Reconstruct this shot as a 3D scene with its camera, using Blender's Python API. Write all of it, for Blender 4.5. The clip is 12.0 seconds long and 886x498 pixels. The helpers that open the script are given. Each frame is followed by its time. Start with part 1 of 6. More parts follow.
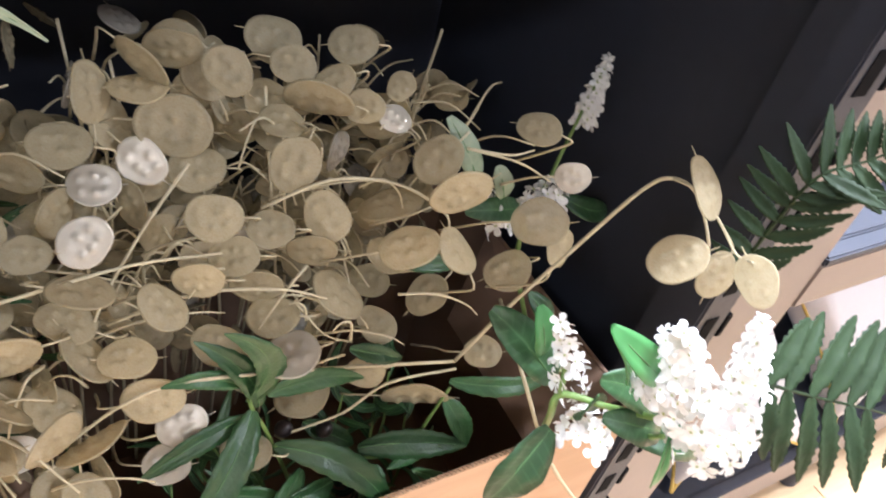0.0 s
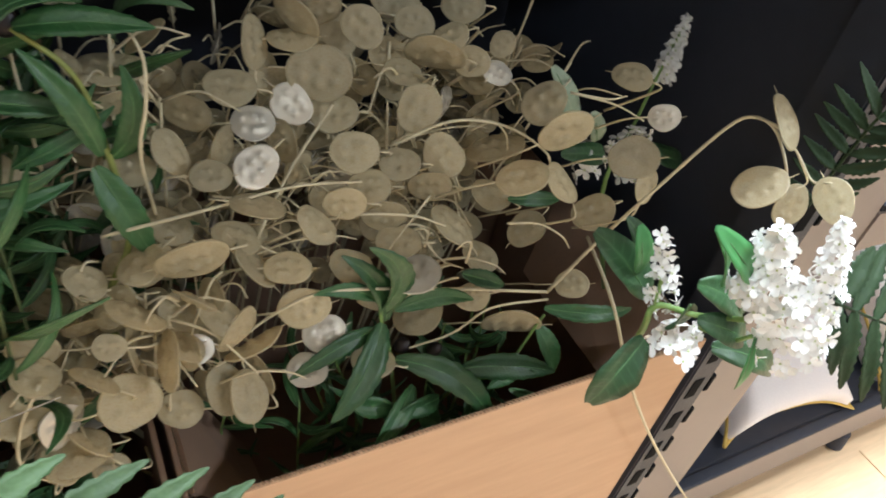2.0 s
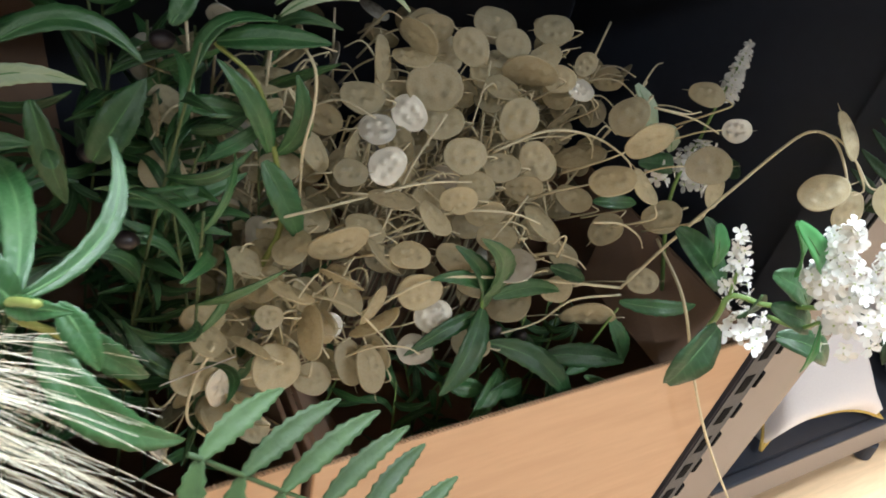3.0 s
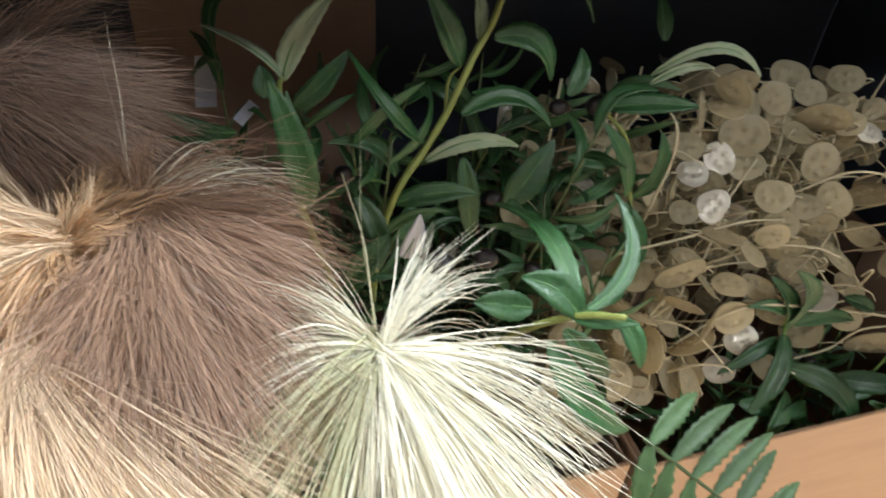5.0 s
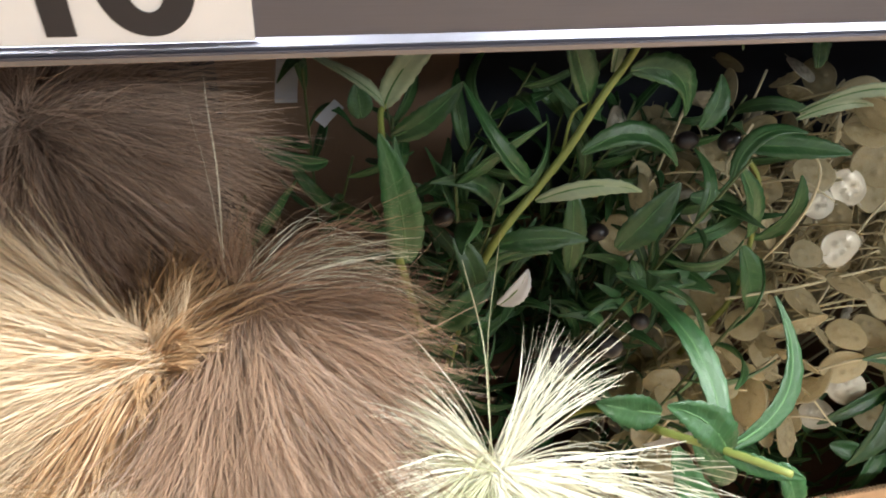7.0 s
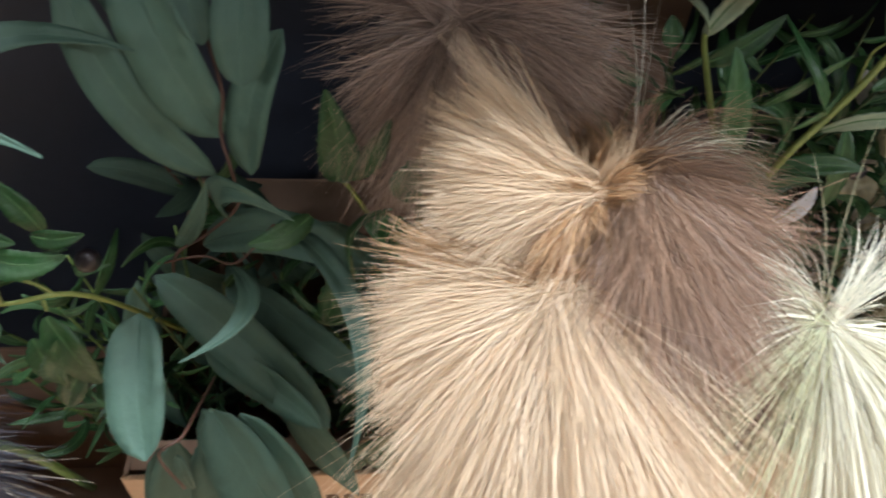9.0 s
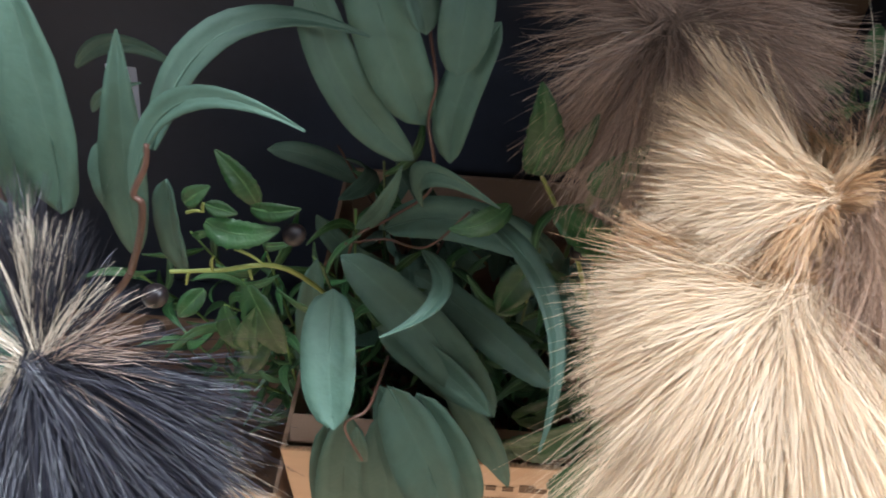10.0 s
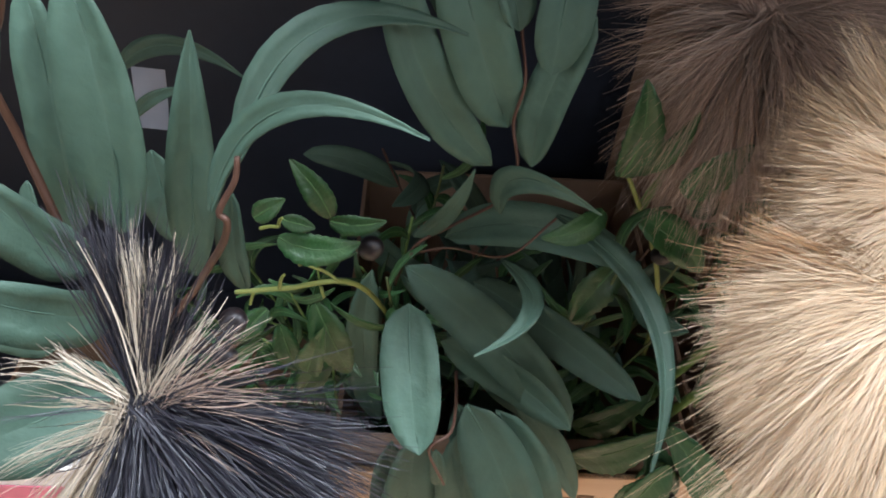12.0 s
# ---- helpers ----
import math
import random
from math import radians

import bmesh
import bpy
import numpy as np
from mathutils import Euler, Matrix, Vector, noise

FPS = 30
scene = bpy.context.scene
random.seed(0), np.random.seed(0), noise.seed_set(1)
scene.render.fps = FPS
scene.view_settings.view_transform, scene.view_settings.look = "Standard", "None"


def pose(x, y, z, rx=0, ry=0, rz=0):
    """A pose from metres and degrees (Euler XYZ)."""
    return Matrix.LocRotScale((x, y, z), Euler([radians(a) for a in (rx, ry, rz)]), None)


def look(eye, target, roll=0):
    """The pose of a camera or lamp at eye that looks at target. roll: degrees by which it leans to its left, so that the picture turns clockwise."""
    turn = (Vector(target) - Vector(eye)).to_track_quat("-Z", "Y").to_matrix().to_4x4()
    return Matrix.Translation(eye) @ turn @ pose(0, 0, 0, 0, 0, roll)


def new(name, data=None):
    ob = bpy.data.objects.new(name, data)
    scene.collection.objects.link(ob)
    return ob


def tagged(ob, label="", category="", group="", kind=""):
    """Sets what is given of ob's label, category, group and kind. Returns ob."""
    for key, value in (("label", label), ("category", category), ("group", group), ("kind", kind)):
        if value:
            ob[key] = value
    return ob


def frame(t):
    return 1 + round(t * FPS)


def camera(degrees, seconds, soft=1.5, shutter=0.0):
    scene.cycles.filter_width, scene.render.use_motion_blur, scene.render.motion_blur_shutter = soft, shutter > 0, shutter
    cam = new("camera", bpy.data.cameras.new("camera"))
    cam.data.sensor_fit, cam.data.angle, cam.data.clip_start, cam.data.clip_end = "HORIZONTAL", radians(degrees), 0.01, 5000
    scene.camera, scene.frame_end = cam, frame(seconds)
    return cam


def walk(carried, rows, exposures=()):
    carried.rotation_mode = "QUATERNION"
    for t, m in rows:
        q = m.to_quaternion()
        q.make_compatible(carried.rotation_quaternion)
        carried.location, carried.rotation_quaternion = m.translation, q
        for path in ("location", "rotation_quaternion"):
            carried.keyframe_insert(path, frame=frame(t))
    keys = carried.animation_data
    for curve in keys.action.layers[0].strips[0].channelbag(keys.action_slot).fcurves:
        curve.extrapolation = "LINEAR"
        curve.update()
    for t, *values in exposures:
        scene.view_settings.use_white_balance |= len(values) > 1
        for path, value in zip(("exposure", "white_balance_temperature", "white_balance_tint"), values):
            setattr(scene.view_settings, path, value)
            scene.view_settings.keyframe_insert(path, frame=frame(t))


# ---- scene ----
cam = camera(62.6, 12.0, soft=1.8, shutter=0.35)
ROWS = [
    (0, look((0.1497, -0.0431, 1.0680), (0.6183, 0.5567, 0.4194), 15.01)),
    (0.5, look((0.1561, -0.0599, 1.0590), (0.6493, 0.5108, 0.4024), 14.56)),
    (1, look((0.1307, -0.0691, 1.0589), (0.6108, 0.5013, 0.3924), 13.44)),
    (1.5, look((0.0977, -0.0775, 1.0558), (0.5518, 0.5157, 0.3910), 12.93)),
    (2, look((0.0516, -0.0914, 1.0633), (0.4910, 0.5238, 0.4087), 13.35)),
    (2.5, look((-0.0063, -0.1010, 1.0712), (0.4335, 0.5304, 0.4324), 13.83)),
    (2.7, look((-0.0256, -0.1068, 1.0738), (0.4133, 0.5283, 0.4382), 13.81)),
    (4.3, look((-0.1835, -0.1575, 1.1210), (0.1713, 0.5284, 0.4856), 7.81)),
    (4.5, look((-0.2076, -0.1568, 1.1280), (0.1177, 0.5480, 0.4977), 6.36)),
    (5, look((-0.2464, -0.1212, 1.1216), (0.0247, 0.6055, 0.4905), 5.60)),
    (5.5, look((-0.2641, -0.0558, 1.1114), (-0.0028, 0.6622, 0.4662), 7.86)),
    (6, look((-0.2632, -0.0086, 1.1220), (-0.0133, 0.7006, 0.4628), 9.03)),
    (6.5, look((-0.2600, 0.0001, 1.1363), (-0.0272, 0.6949, 0.4559), 9.01)),
    (6.7, look((-0.2605, -0.0029, 1.1454), (-0.0361, 0.6642, 0.4350), 8.53)),
    (8.5, look((-0.3800, -0.0790, 1.1484), (-0.2189, 0.5836, 0.4170), 8.41)),
    (9, look((-0.4285, -0.0937, 1.1495), (-0.3369, 0.5752, 0.4118), 5.95)),
    (9.5, look((-0.4653, -0.1016, 1.1450), (-0.4440, 0.5735, 0.4075), 3.87)),
    (10, look((-0.4983, -0.1059, 1.1449), (-0.5175, 0.5691, 0.4074), 2.92)),
    (10.5, look((-0.5359, -0.1198, 1.1494), (-0.5557, 0.5589, 0.4152), 3.86)),
    (11, look((-0.5585, -0.1454, 1.1529), (-0.5272, 0.5396, 0.4251), 5.34)),
    (11.5, look((-0.5729, -0.1116, 1.1365), (-0.5144, 0.5759, 0.4126), 5.95)),
    (12, look((-0.5755, -0.0821, 1.1277), (-0.5397, 0.5885, 0.3868), 4.67)),
]
EXPOSURES = [(0.0, 0.72, 6150, 14), (0.5, 0.36, 6200, 10), (1.2, 0.1, 6200, 7), (2.5, 0.16, 6200, 4), (5.0, 0.0, 6350, 5), (5.5, 0.06, 6350, 4), (6.0, 0.32, 6150, 5), (6.5, 0.34, 6700, 3), (6.7, 0.32, 6800, 3),
             (8.5, -0.2, 6300, 5), (9.5, 0.04, 6150, 7), (10.5, 0.14, 6000, 6), (11.5, 0.0, 6000, 4), (12.0, 0.03, 6100, 8)]
walk(cam, ROWS, EXPOSURES)

# ---- world and lamps ----
world = bpy.data.worlds.new("shop_air")
scene.world = world
world.use_nodes = True
world.node_tree.nodes["Background"].inputs[0].default_value = (0.8, 0.85, 1.0, 1)
world.node_tree.nodes["Background"].inputs[1].default_value = 0.05


def area_lamp(name, place, target, sx, sy, watts, colour):
    data = bpy.data.lights.new(name, "AREA")
    data.shape, data.size, data.size_y, data.energy, data.color = "RECTANGLE", sx, sy, watts, colour
    ob = new(name, data)
    ob.matrix_world = look(place, target)
    return ob


# unseen lamps at invented places; the row at y -2.4 is fill under the shelf
LAMPS = [(1.45, 0.3, 215), (-0.9, 0.3, 60), (-3.0, 0.3, 26), (2.7, -2.4, 100), (-0.3, -2.4, 10), (-3.0, -2.4, 36)]
for lx, ly, watts in LAMPS:
    area_lamp("ceiling_lamp", (lx, ly, 2.93), (lx, ly, 0), 1.2, 0.36, watts, (0.84, 0.9, 1.0))


# ---- materials ----
def mat(name, colour, rough=0.6, metal=0.0, spread=0.15, scale=60.0, bump=0.0, bump_scale=300.0, see=0.0, island=0.0,
        sheen=0.0, objects=0.0, stretch=(1, 1, 1), coat=0.0, second=None, second_scale=6.0, veins=None, sheer=0.0):
    m = bpy.data.materials.new(name)
    m.use_nodes = True
    nt = m.node_tree
    n, l = nt.nodes, nt.links
    p = n["Principled BSDF"]
    p.inputs["Roughness"].default_value, p.inputs["Metallic"].default_value = rough, metal
    p.inputs["Sheen Weight"].default_value = sheen
    p.inputs["Coat Weight"].default_value = coat
    co = n.new("ShaderNodeTexCoord")
    mp = n.new("ShaderNodeMapping")
    mp.inputs["Scale"].default_value = stretch
    l.new(co.outputs["Object"], mp.inputs["Vector"])
    tx = n.new("ShaderNodeTexNoise")
    tx.inputs["Scale"].default_value, tx.inputs["Detail"].default_value = scale, 5
    l.new(mp.outputs[0], tx.inputs["Vector"])
    big = n.new("ShaderNodeTexNoise")
    big.inputs["Scale"].default_value, big.inputs["Detail"].default_value = second_scale, 3
    l.new(mp.outputs[0], big.inputs["Vector"])
    ramp = n.new("ShaderNodeMix")
    ramp.data_type = "RGBA"
    dark = tuple(c * (1 - spread) for c in colour)
    light = tuple(min(1, c * (1 + spread)) for c in colour)
    ramp.inputs[6].default_value, ramp.inputs[7].default_value = (*dark, 1), (*light, 1)
    l.new(tx.outputs[0], ramp.inputs[0])
    out = ramp.outputs[2]
    if second:
        mx = n.new("ShaderNodeMix")
        mx.data_type = "RGBA"
        st = n.new("ShaderNodeMapRange")
        st.inputs[1].default_value, st.inputs[2].default_value = 0.45, 0.7
        l.new(big.outputs[0], st.inputs[0])
        l.new(st.outputs[0], mx.inputs[0])
        l.new(out, mx.inputs[6])
        mx.inputs[7].default_value = (*second, 1)
        out = mx.outputs[2]
    vein_height = None
    if veins:
        tone, share, lines = veins
        uv = n.new("ShaderNodeUVMap")
        sp = n.new("ShaderNodeSeparateXYZ")
        l.new(uv.outputs[0], sp.inputs[0])

        def math_node(op, a, b=None):
            k = n.new("ShaderNodeMath")
            k.operation = op
            for slot, v in enumerate((a, b)):
                if v is not None:
                    if isinstance(v, (int, float)):
                        k.inputs[slot].default_value = v
                    else:
                        l.new(v, k.inputs[slot])
            return k.outputs[0]
        across = math_node("ABSOLUTE", math_node("SUBTRACT", math_node("MULTIPLY", sp.outputs[1], 2.0), 1.0))
        wobble = math_node("MULTIPLY", big.outputs[0], 1.6)
        ray = math_node("ADD", math_node("SUBTRACT", math_node("MULTIPLY", sp.outputs[0], lines), math_node("MULTIPLY", across, lines * 0.11)), wobble)
        side = math_node("POWER", math_node("ABSOLUTE", math_node("SINE", math_node("MULTIPLY", ray, math.pi))), 14.0)
        mid = math_node("POWER", math_node("SUBTRACT", 1.0, across), 12.0)
        vein_height = math_node("MAXIMUM", mid, math_node("MULTIPLY", side, 0.04 * lines))
        vm = n.new("ShaderNodeMix")
        vm.data_type = "RGBA"
        l.new(math_node("MULTIPLY", vein_height, share), vm.inputs[0])
        l.new(out, vm.inputs[6])
        vm.inputs[7].default_value = (*tone, 1)
        out = vm.outputs[2]
    vary = None
    if island:
        vary = (n.new("ShaderNodeNewGeometry").outputs["Random Per Island"], island)
    elif objects:
        vary = (n.new("ShaderNodeObjectInfo").outputs["Random"], objects)
    if vary:
        rg = n.new("ShaderNodeMapRange")
        rg.inputs[3].default_value, rg.inputs[4].default_value = 1 - vary[1], 1 + vary[1]
        l.new(vary[0], rg.inputs[0])
        hs = n.new("ShaderNodeHueSaturation")
        l.new(rg.outputs[0], hs.inputs["Value"])
        l.new(out, hs.inputs["Color"])
        out = hs.outputs[0]
    l.new(out, p.inputs["Base Color"])
    if bump:
        bt = n.new("ShaderNodeTexNoise")
        bt.inputs["Scale"].default_value, bt.inputs["Detail"].default_value = bump_scale, 3
        l.new(mp.outputs[0], bt.inputs["Vector"])
        bn = n.new("ShaderNodeBump")
        bn.inputs["Strength"].default_value, bn.inputs["Distance"].default_value = bump, 0.002
        height = bt.outputs[0]
        if vein_height is not None:
            add = n.new("ShaderNodeMath")
            add.operation = "SUBTRACT"
            l.new(height, add.inputs[0])
            l.new(math_node("MULTIPLY", vein_height, 0.5), add.inputs[1])
            height = add.outputs[0]
        l.new(height, bn.inputs["Height"])
        l.new(bn.outputs[0], p.inputs["Normal"])
    if see:
        tr = n.new("ShaderNodeBsdfTranslucent")
        l.new(out, tr.inputs["Color"])
        ms = n.new("ShaderNodeMixShader")
        ms.inputs[0].default_value = see
        l.new(p.outputs[0], ms.inputs[1])
        l.new(tr.outputs[0], ms.inputs[2])
        l.new(ms.outputs[0], n["Material Output"].inputs[0])
        if sheer:
            tp = n.new("ShaderNodeBsdfTransparent")
            m2 = n.new("ShaderNodeMixShader")
            m2.inputs[0].default_value = sheer
            l.new(ms.outputs[0], m2.inputs[1])
            l.new(tp.outputs[0], m2.inputs[2])
            l.new(m2.outputs[0], n["Material Output"].inputs[0])
    return m


M_BLACK = mat("black_powder_coat", (0.027, 0.031, 0.045), 0.55, bump=0.15, bump_scale=900)
M_HOLE = mat("slot_shade", (0.006, 0.006, 0.007), 0.8)
M_HOLE.node_tree.nodes["Principled BSDF"].inputs["Specular IOR Level"].default_value = 0.05
M_BEIGE = mat("taupe_enamel", (0.23, 0.185, 0.165), 0.45, spread=0.06, bump=0.1, bump_scale=700)
M_STEEL = mat("brushed_aluminium", (0.2, 0.197, 0.235), 0.34, 1.0, spread=0.08, scale=40, stretch=(1, 60, 60), bump=0.05)
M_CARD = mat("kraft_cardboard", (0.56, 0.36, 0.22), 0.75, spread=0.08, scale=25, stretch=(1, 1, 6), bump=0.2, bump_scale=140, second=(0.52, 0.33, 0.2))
# the same board with the shade inside and behind the boxes put into its colour
M_CARD_SHADED = mat("shaded_cardboard", (0.24, 0.15, 0.1), 0.85, spread=0.1, scale=40, bump=0.2, bump_scale=200)
M_FLUTE = mat("torn_flute_paper", (0.36, 0.25, 0.16), 0.9, spread=0.4, scale=500)
M_INK = mat("brown_print", (0.13, 0.07, 0.035), 0.8)
M_FLOOR = mat("oak_laminate", (0.58, 0.4, 0.24), 0.35, spread=0.2, scale=14, stretch=(1, 9, 1), objects=0.08, bump=0.05)
M_JOINT = mat("floor_joint", (0.16, 0.1, 0.06), 0.8)
# walls out of view, kept dark so the price rail reflects a dim aisle
M_WALL = mat("unseen_wall_grey", (0.24, 0.235, 0.24), 0.8, spread=0.04)
M_CEIL = mat("ceiling_tile", (0.7, 0.7, 0.68), 0.9, spread=0.04)
M_PAPER = mat("white_card", (0.85, 0.83, 0.86), 0.55, spread=0.03)
M_BLACKINK = mat("black_print", (0.02, 0.018, 0.025), 0.5)
M_POD = mat("parchment_pod", (0.68, 0.6, 0.41), 0.24, sheer=0.34, spread=0.14, scale=130, see=0.35, objects=0.16, bump=0.25, bump_scale=260, second=(0.6, 0.5, 0.3), second_scale=40)
M_PEARL = mat("pearly_pod", (0.76, 0.71, 0.6), 0.2, 0.3, sheer=0.12, spread=0.15, scale=120, see=0.15, objects=0.1, bump=0.2, bump_scale=200, coat=0.5)
M_STRAW = mat("straw_stem", (0.58, 0.51, 0.34), 0.6, spread=0.2, scale=200)
M_OLIVE = mat("olive_leaf", (0.032, 0.098, 0.03), 0.36, spread=0.3, scale=90, see=0.1, objects=0.3, bump=0.25, bump_scale=400, second=(0.06, 0.12, 0.048), second_scale=25, veins=((0.12, 0.23, 0.1), 0.32, 9.0))
M_OLIVE_PALE = mat("olive_leaf_underside", (0.3, 0.36, 0.25), 0.6, spread=0.15, scale=120, see=0.1, objects=0.1, second=(0.22, 0.3, 0.18), second_scale=30, bump=0.2, veins=((0.38, 0.42, 0.28), 0.6, 9.0))
M_RIB = mat("leaf_rib", (0.085, 0.18, 0.065), 0.5)
M_EUC = mat("eucalyptus_leaf", (0.067, 0.125, 0.088), 0.62, spread=0.22, scale=60, see=0.08, objects=0.16, bump=0.35, bump_scale=180, second=(0.073, 0.138, 0.1), second_scale=22, veins=((0.13, 0.215, 0.165), 0.22, 5.0))
M_EUCRIB = mat("eucalyptus_rib", (0.075, 0.14, 0.1), 0.6)
M_RED = mat("reddish_twig", (0.1, 0.048, 0.032), 0.5, spread=0.25, scale=150)
M_YSTEM = mat("yellow_green_stem", (0.23, 0.26, 0.065), 0.5, spread=0.25, scale=150)
M_DSTEM = mat("dark_green_stem", (0.085, 0.115, 0.04), 0.55, spread=0.25, scale=150)
M_GSTEM = mat("green_stem", (0.16, 0.26, 0.07), 0.5, spread=0.2, scale=150)
# fern fronds seen from their shaded side: the shade is in this dark colour
M_FERN_SHADED = mat("shaded_fern_leaf", (0.018, 0.034, 0.013), 0.6, spread=0.3, scale=120, see=0.06, objects=0.2, bump=0.2, bump_scale=300)
M_FERN_SHADED.node_tree.nodes["Principled BSDF"].inputs["Specular IOR Level"].default_value = 0.2
# lighter green copy for the frond in the light, brightness put into the colour
M_FERN_LIT = mat("lit_green_fern_leaf", (0.05, 0.095, 0.032), 0.55, spread=0.3, scale=120, see=0.12, objects=0.2, bump=0.2, bump_scale=300)
M_BERRY = mat("dark_olive_fruit", (0.014, 0.009, 0.01), 0.4, spread=0.3, scale=60)
M_PETAL = mat("white_petal", (0.88, 0.875, 0.85), 0.6, spread=0.06, scale=200, see=0.2, bump=0.15, bump_scale=300)
M_HEART = mat("pale_green_heart", (0.5, 0.55, 0.28), 0.6)
M_DLEAF = mat("glossy_dark_leaf", (0.034, 0.085, 0.032), 0.35, spread=0.25, scale=70, see=0.08, objects=0.25, bump=0.2, bump_scale=250, veins=((0.1, 0.2, 0.09), 0.6, 8.0))
M_BLEAF = mat("bright_leaf", (0.075, 0.26, 0.08), 0.4, spread=0.2, scale=70, see=0.2, objects=0.15)
M_WHEAT = mat("wheat_hair", (0.71, 0.545, 0.37), 0.42, spread=0.14, scale=30, island=0.17, see=0.12)
M_GOLD = mat("golden_hair", (0.5, 0.31, 0.165), 0.45, spread=0.2, scale=30, island=0.22, see=0.12)
M_BROWN = mat("brown_hair", (0.34, 0.215, 0.145), 0.42, spread=0.2, scale=30, island=0.48, see=0.1)
M_ASH = mat("ash_brown_hair", (0.46, 0.335, 0.265), 0.4, spread=0.2, scale=30, island=0.45, see=0.1)
M_CREAM = mat("cream_hair", (0.8, 0.76, 0.61), 0.4, spread=0.12, scale=30, island=0.2, see=0.15)
M_LIME = mat("greenish_hair", (0.58, 0.57, 0.37), 0.4, spread=0.12, scale=30, island=0.25, see=0.15)
M_DARKH = mat("black_hair", (0.02, 0.019, 0.027), 0.42, spread=0.2, scale=30, island=0.4)
M_BUFF = mat("buff_hair", (0.6, 0.51, 0.4), 0.4, spread=0.15, scale=30, island=0.25, see=0.12)
M_CUSH = mat("cushion_cotton", (0.84, 0.77, 0.74), 0.9, spread=0.06, scale=300, bump=0.3, bump_scale=900, sheen=0.2)
M_PIPE = mat("mustard_piping", (0.6, 0.4, 0.1), 0.8)
M_TAG = mat("pale_blue_tag", (0.5, 0.53, 0.62), 0.5, spread=0.1)
M_PINK = mat("pink_print", (0.75, 0.18, 0.3), 0.5)
M_GLOW = bpy.data.materials.new("lamp_diffuser")
M_GLOW.use_nodes = True
_g = M_GLOW.node_tree.nodes["Principled BSDF"]
_g.inputs["Emission Color"].default_value, _g.inputs["Emission Strength"].default_value = (1, 0.96, 0.9, 1), 6.0


# ---- mesh helpers ----
def link_mesh(name, mesh, material, parent=None, label=""):
    ob = new(name, mesh)
    if material is not None and not mesh.materials:
        mesh.materials.append(material)
    if parent is not None:
        ob.parent = parent
    if label:
        ob["label"] = label
    return ob


def part(name, bm, material, parent=None, label="", smooth=False):
    me = bpy.data.meshes.new(name)
    bm.to_mesh(me)
    bm.free()
    if smooth:
        for f in me.polygons:
            f.use_smooth = True
    return link_mesh(name, me, material, parent, label)


def thing(name, label, category, at=(0, 0, 0), group="", kind=""):
    ob = new(name)
    ob.location = at
    ob.empty_display_size = 0.05
    return tagged(ob, label, category, group, kind)


def block(x0, x1, y0, y1, z0, z1, bevel=0.0):
    bm = bmesh.new()
    bmesh.ops.create_cube(bm, size=1)
    for v in bm.verts:
        v.co = Vector(((x0 + x1) / 2 + v.co.x * (x1 - x0), (y0 + y1) / 2 + v.co.y * (y1 - y0), (z0 + z1) / 2 + v.co.z * (z1 - z0)))
    if bevel:
        bmesh.ops.bevel(bm, geom=bm.edges[:], offset=bevel, segments=2, affect="EDGES")
    return bm


def solid(name, dims, material, label="", category="", parent=None, bevel=0.0, kind=""):
    ob = part(name, block(*dims, bevel=bevel), material, parent, "" if parent is None else label)
    return tagged(ob, label, category, kind=kind) if parent is None else ob


def curve_points(points, steps=6):
    """Catmull-Rom through the points."""
    p = [Vector(q) for q in points]
    p = [p[0] * 2 - p[1]] + p + [p[-1] * 2 - p[-2]]
    out = []
    for i in range(1, len(p) - 2):
        for k in range(steps):
            t = k / steps
            a, b, c, d = p[i - 1], p[i], p[i + 1], p[i + 2]
            out.append(0.5 * ((2 * b) + (c - a) * t + (2 * a - 5 * b + 4 * c - d) * t * t + (3 * b - a - 3 * c + d) * t ** 3))
    out.append(p[-2])
    return out


def tube(points, r0, r1, sides=7, steps=6, bm=None):
    bm = bm or bmesh.new()
    pts = curve_points(points, steps) if steps else [Vector(q) for q in points]
    n = len(pts)
    rings = []
    side = None
    for i, q in enumerate(pts):
        d = (pts[min(i + 1, n - 1)] - pts[max(i - 1, 0)]).normalized()
        if side is None:
            side = d.orthogonal().normalized()
        side = (side - d * side.dot(d)).normalized()
        up = d.cross(side)
        r = r0 + (r1 - r0) * i / max(1, n - 1)
        rings.append([bm.verts.new(q + r * (math.cos(a) * side + math.sin(a) * up)) for a in (2 * math.pi * k / sides for k in range(sides))])
    for a, b in zip(rings, rings[1:]):
        for k in range(sides):
            bm.faces.new((a[k], a[(k + 1) % sides], b[(k + 1) % sides], b[k]))
    bm.faces.new(rings[0][::-1])
    bm.faces.new(rings[-1])
    return bm


FACE = Vector((0.0, -0.75, 0.66))
PROFILES = {
    "lance": lambda s: math.sin(math.pi * min(1, s * 0.97 + 0.02) ** 0.8) ** 0.75,
    "gum": lambda s: max(0.0, 1 - abs(2 * s ** 0.94 - 1) ** 2.6) ** 0.62,
    "lanceo": lambda s: (math.sin(math.pi * (s * 0.985 + 0.01) ** 0.8)) ** 0.8,
    "oval": lambda s: (math.sin(math.pi * (s * 0.94 + 0.03) ** 0.9)) ** 0.55,
    "sickle": lambda s: math.sin(math.pi * (s * 0.985 + 0.01) ** 0.66) ** 0.85,
}


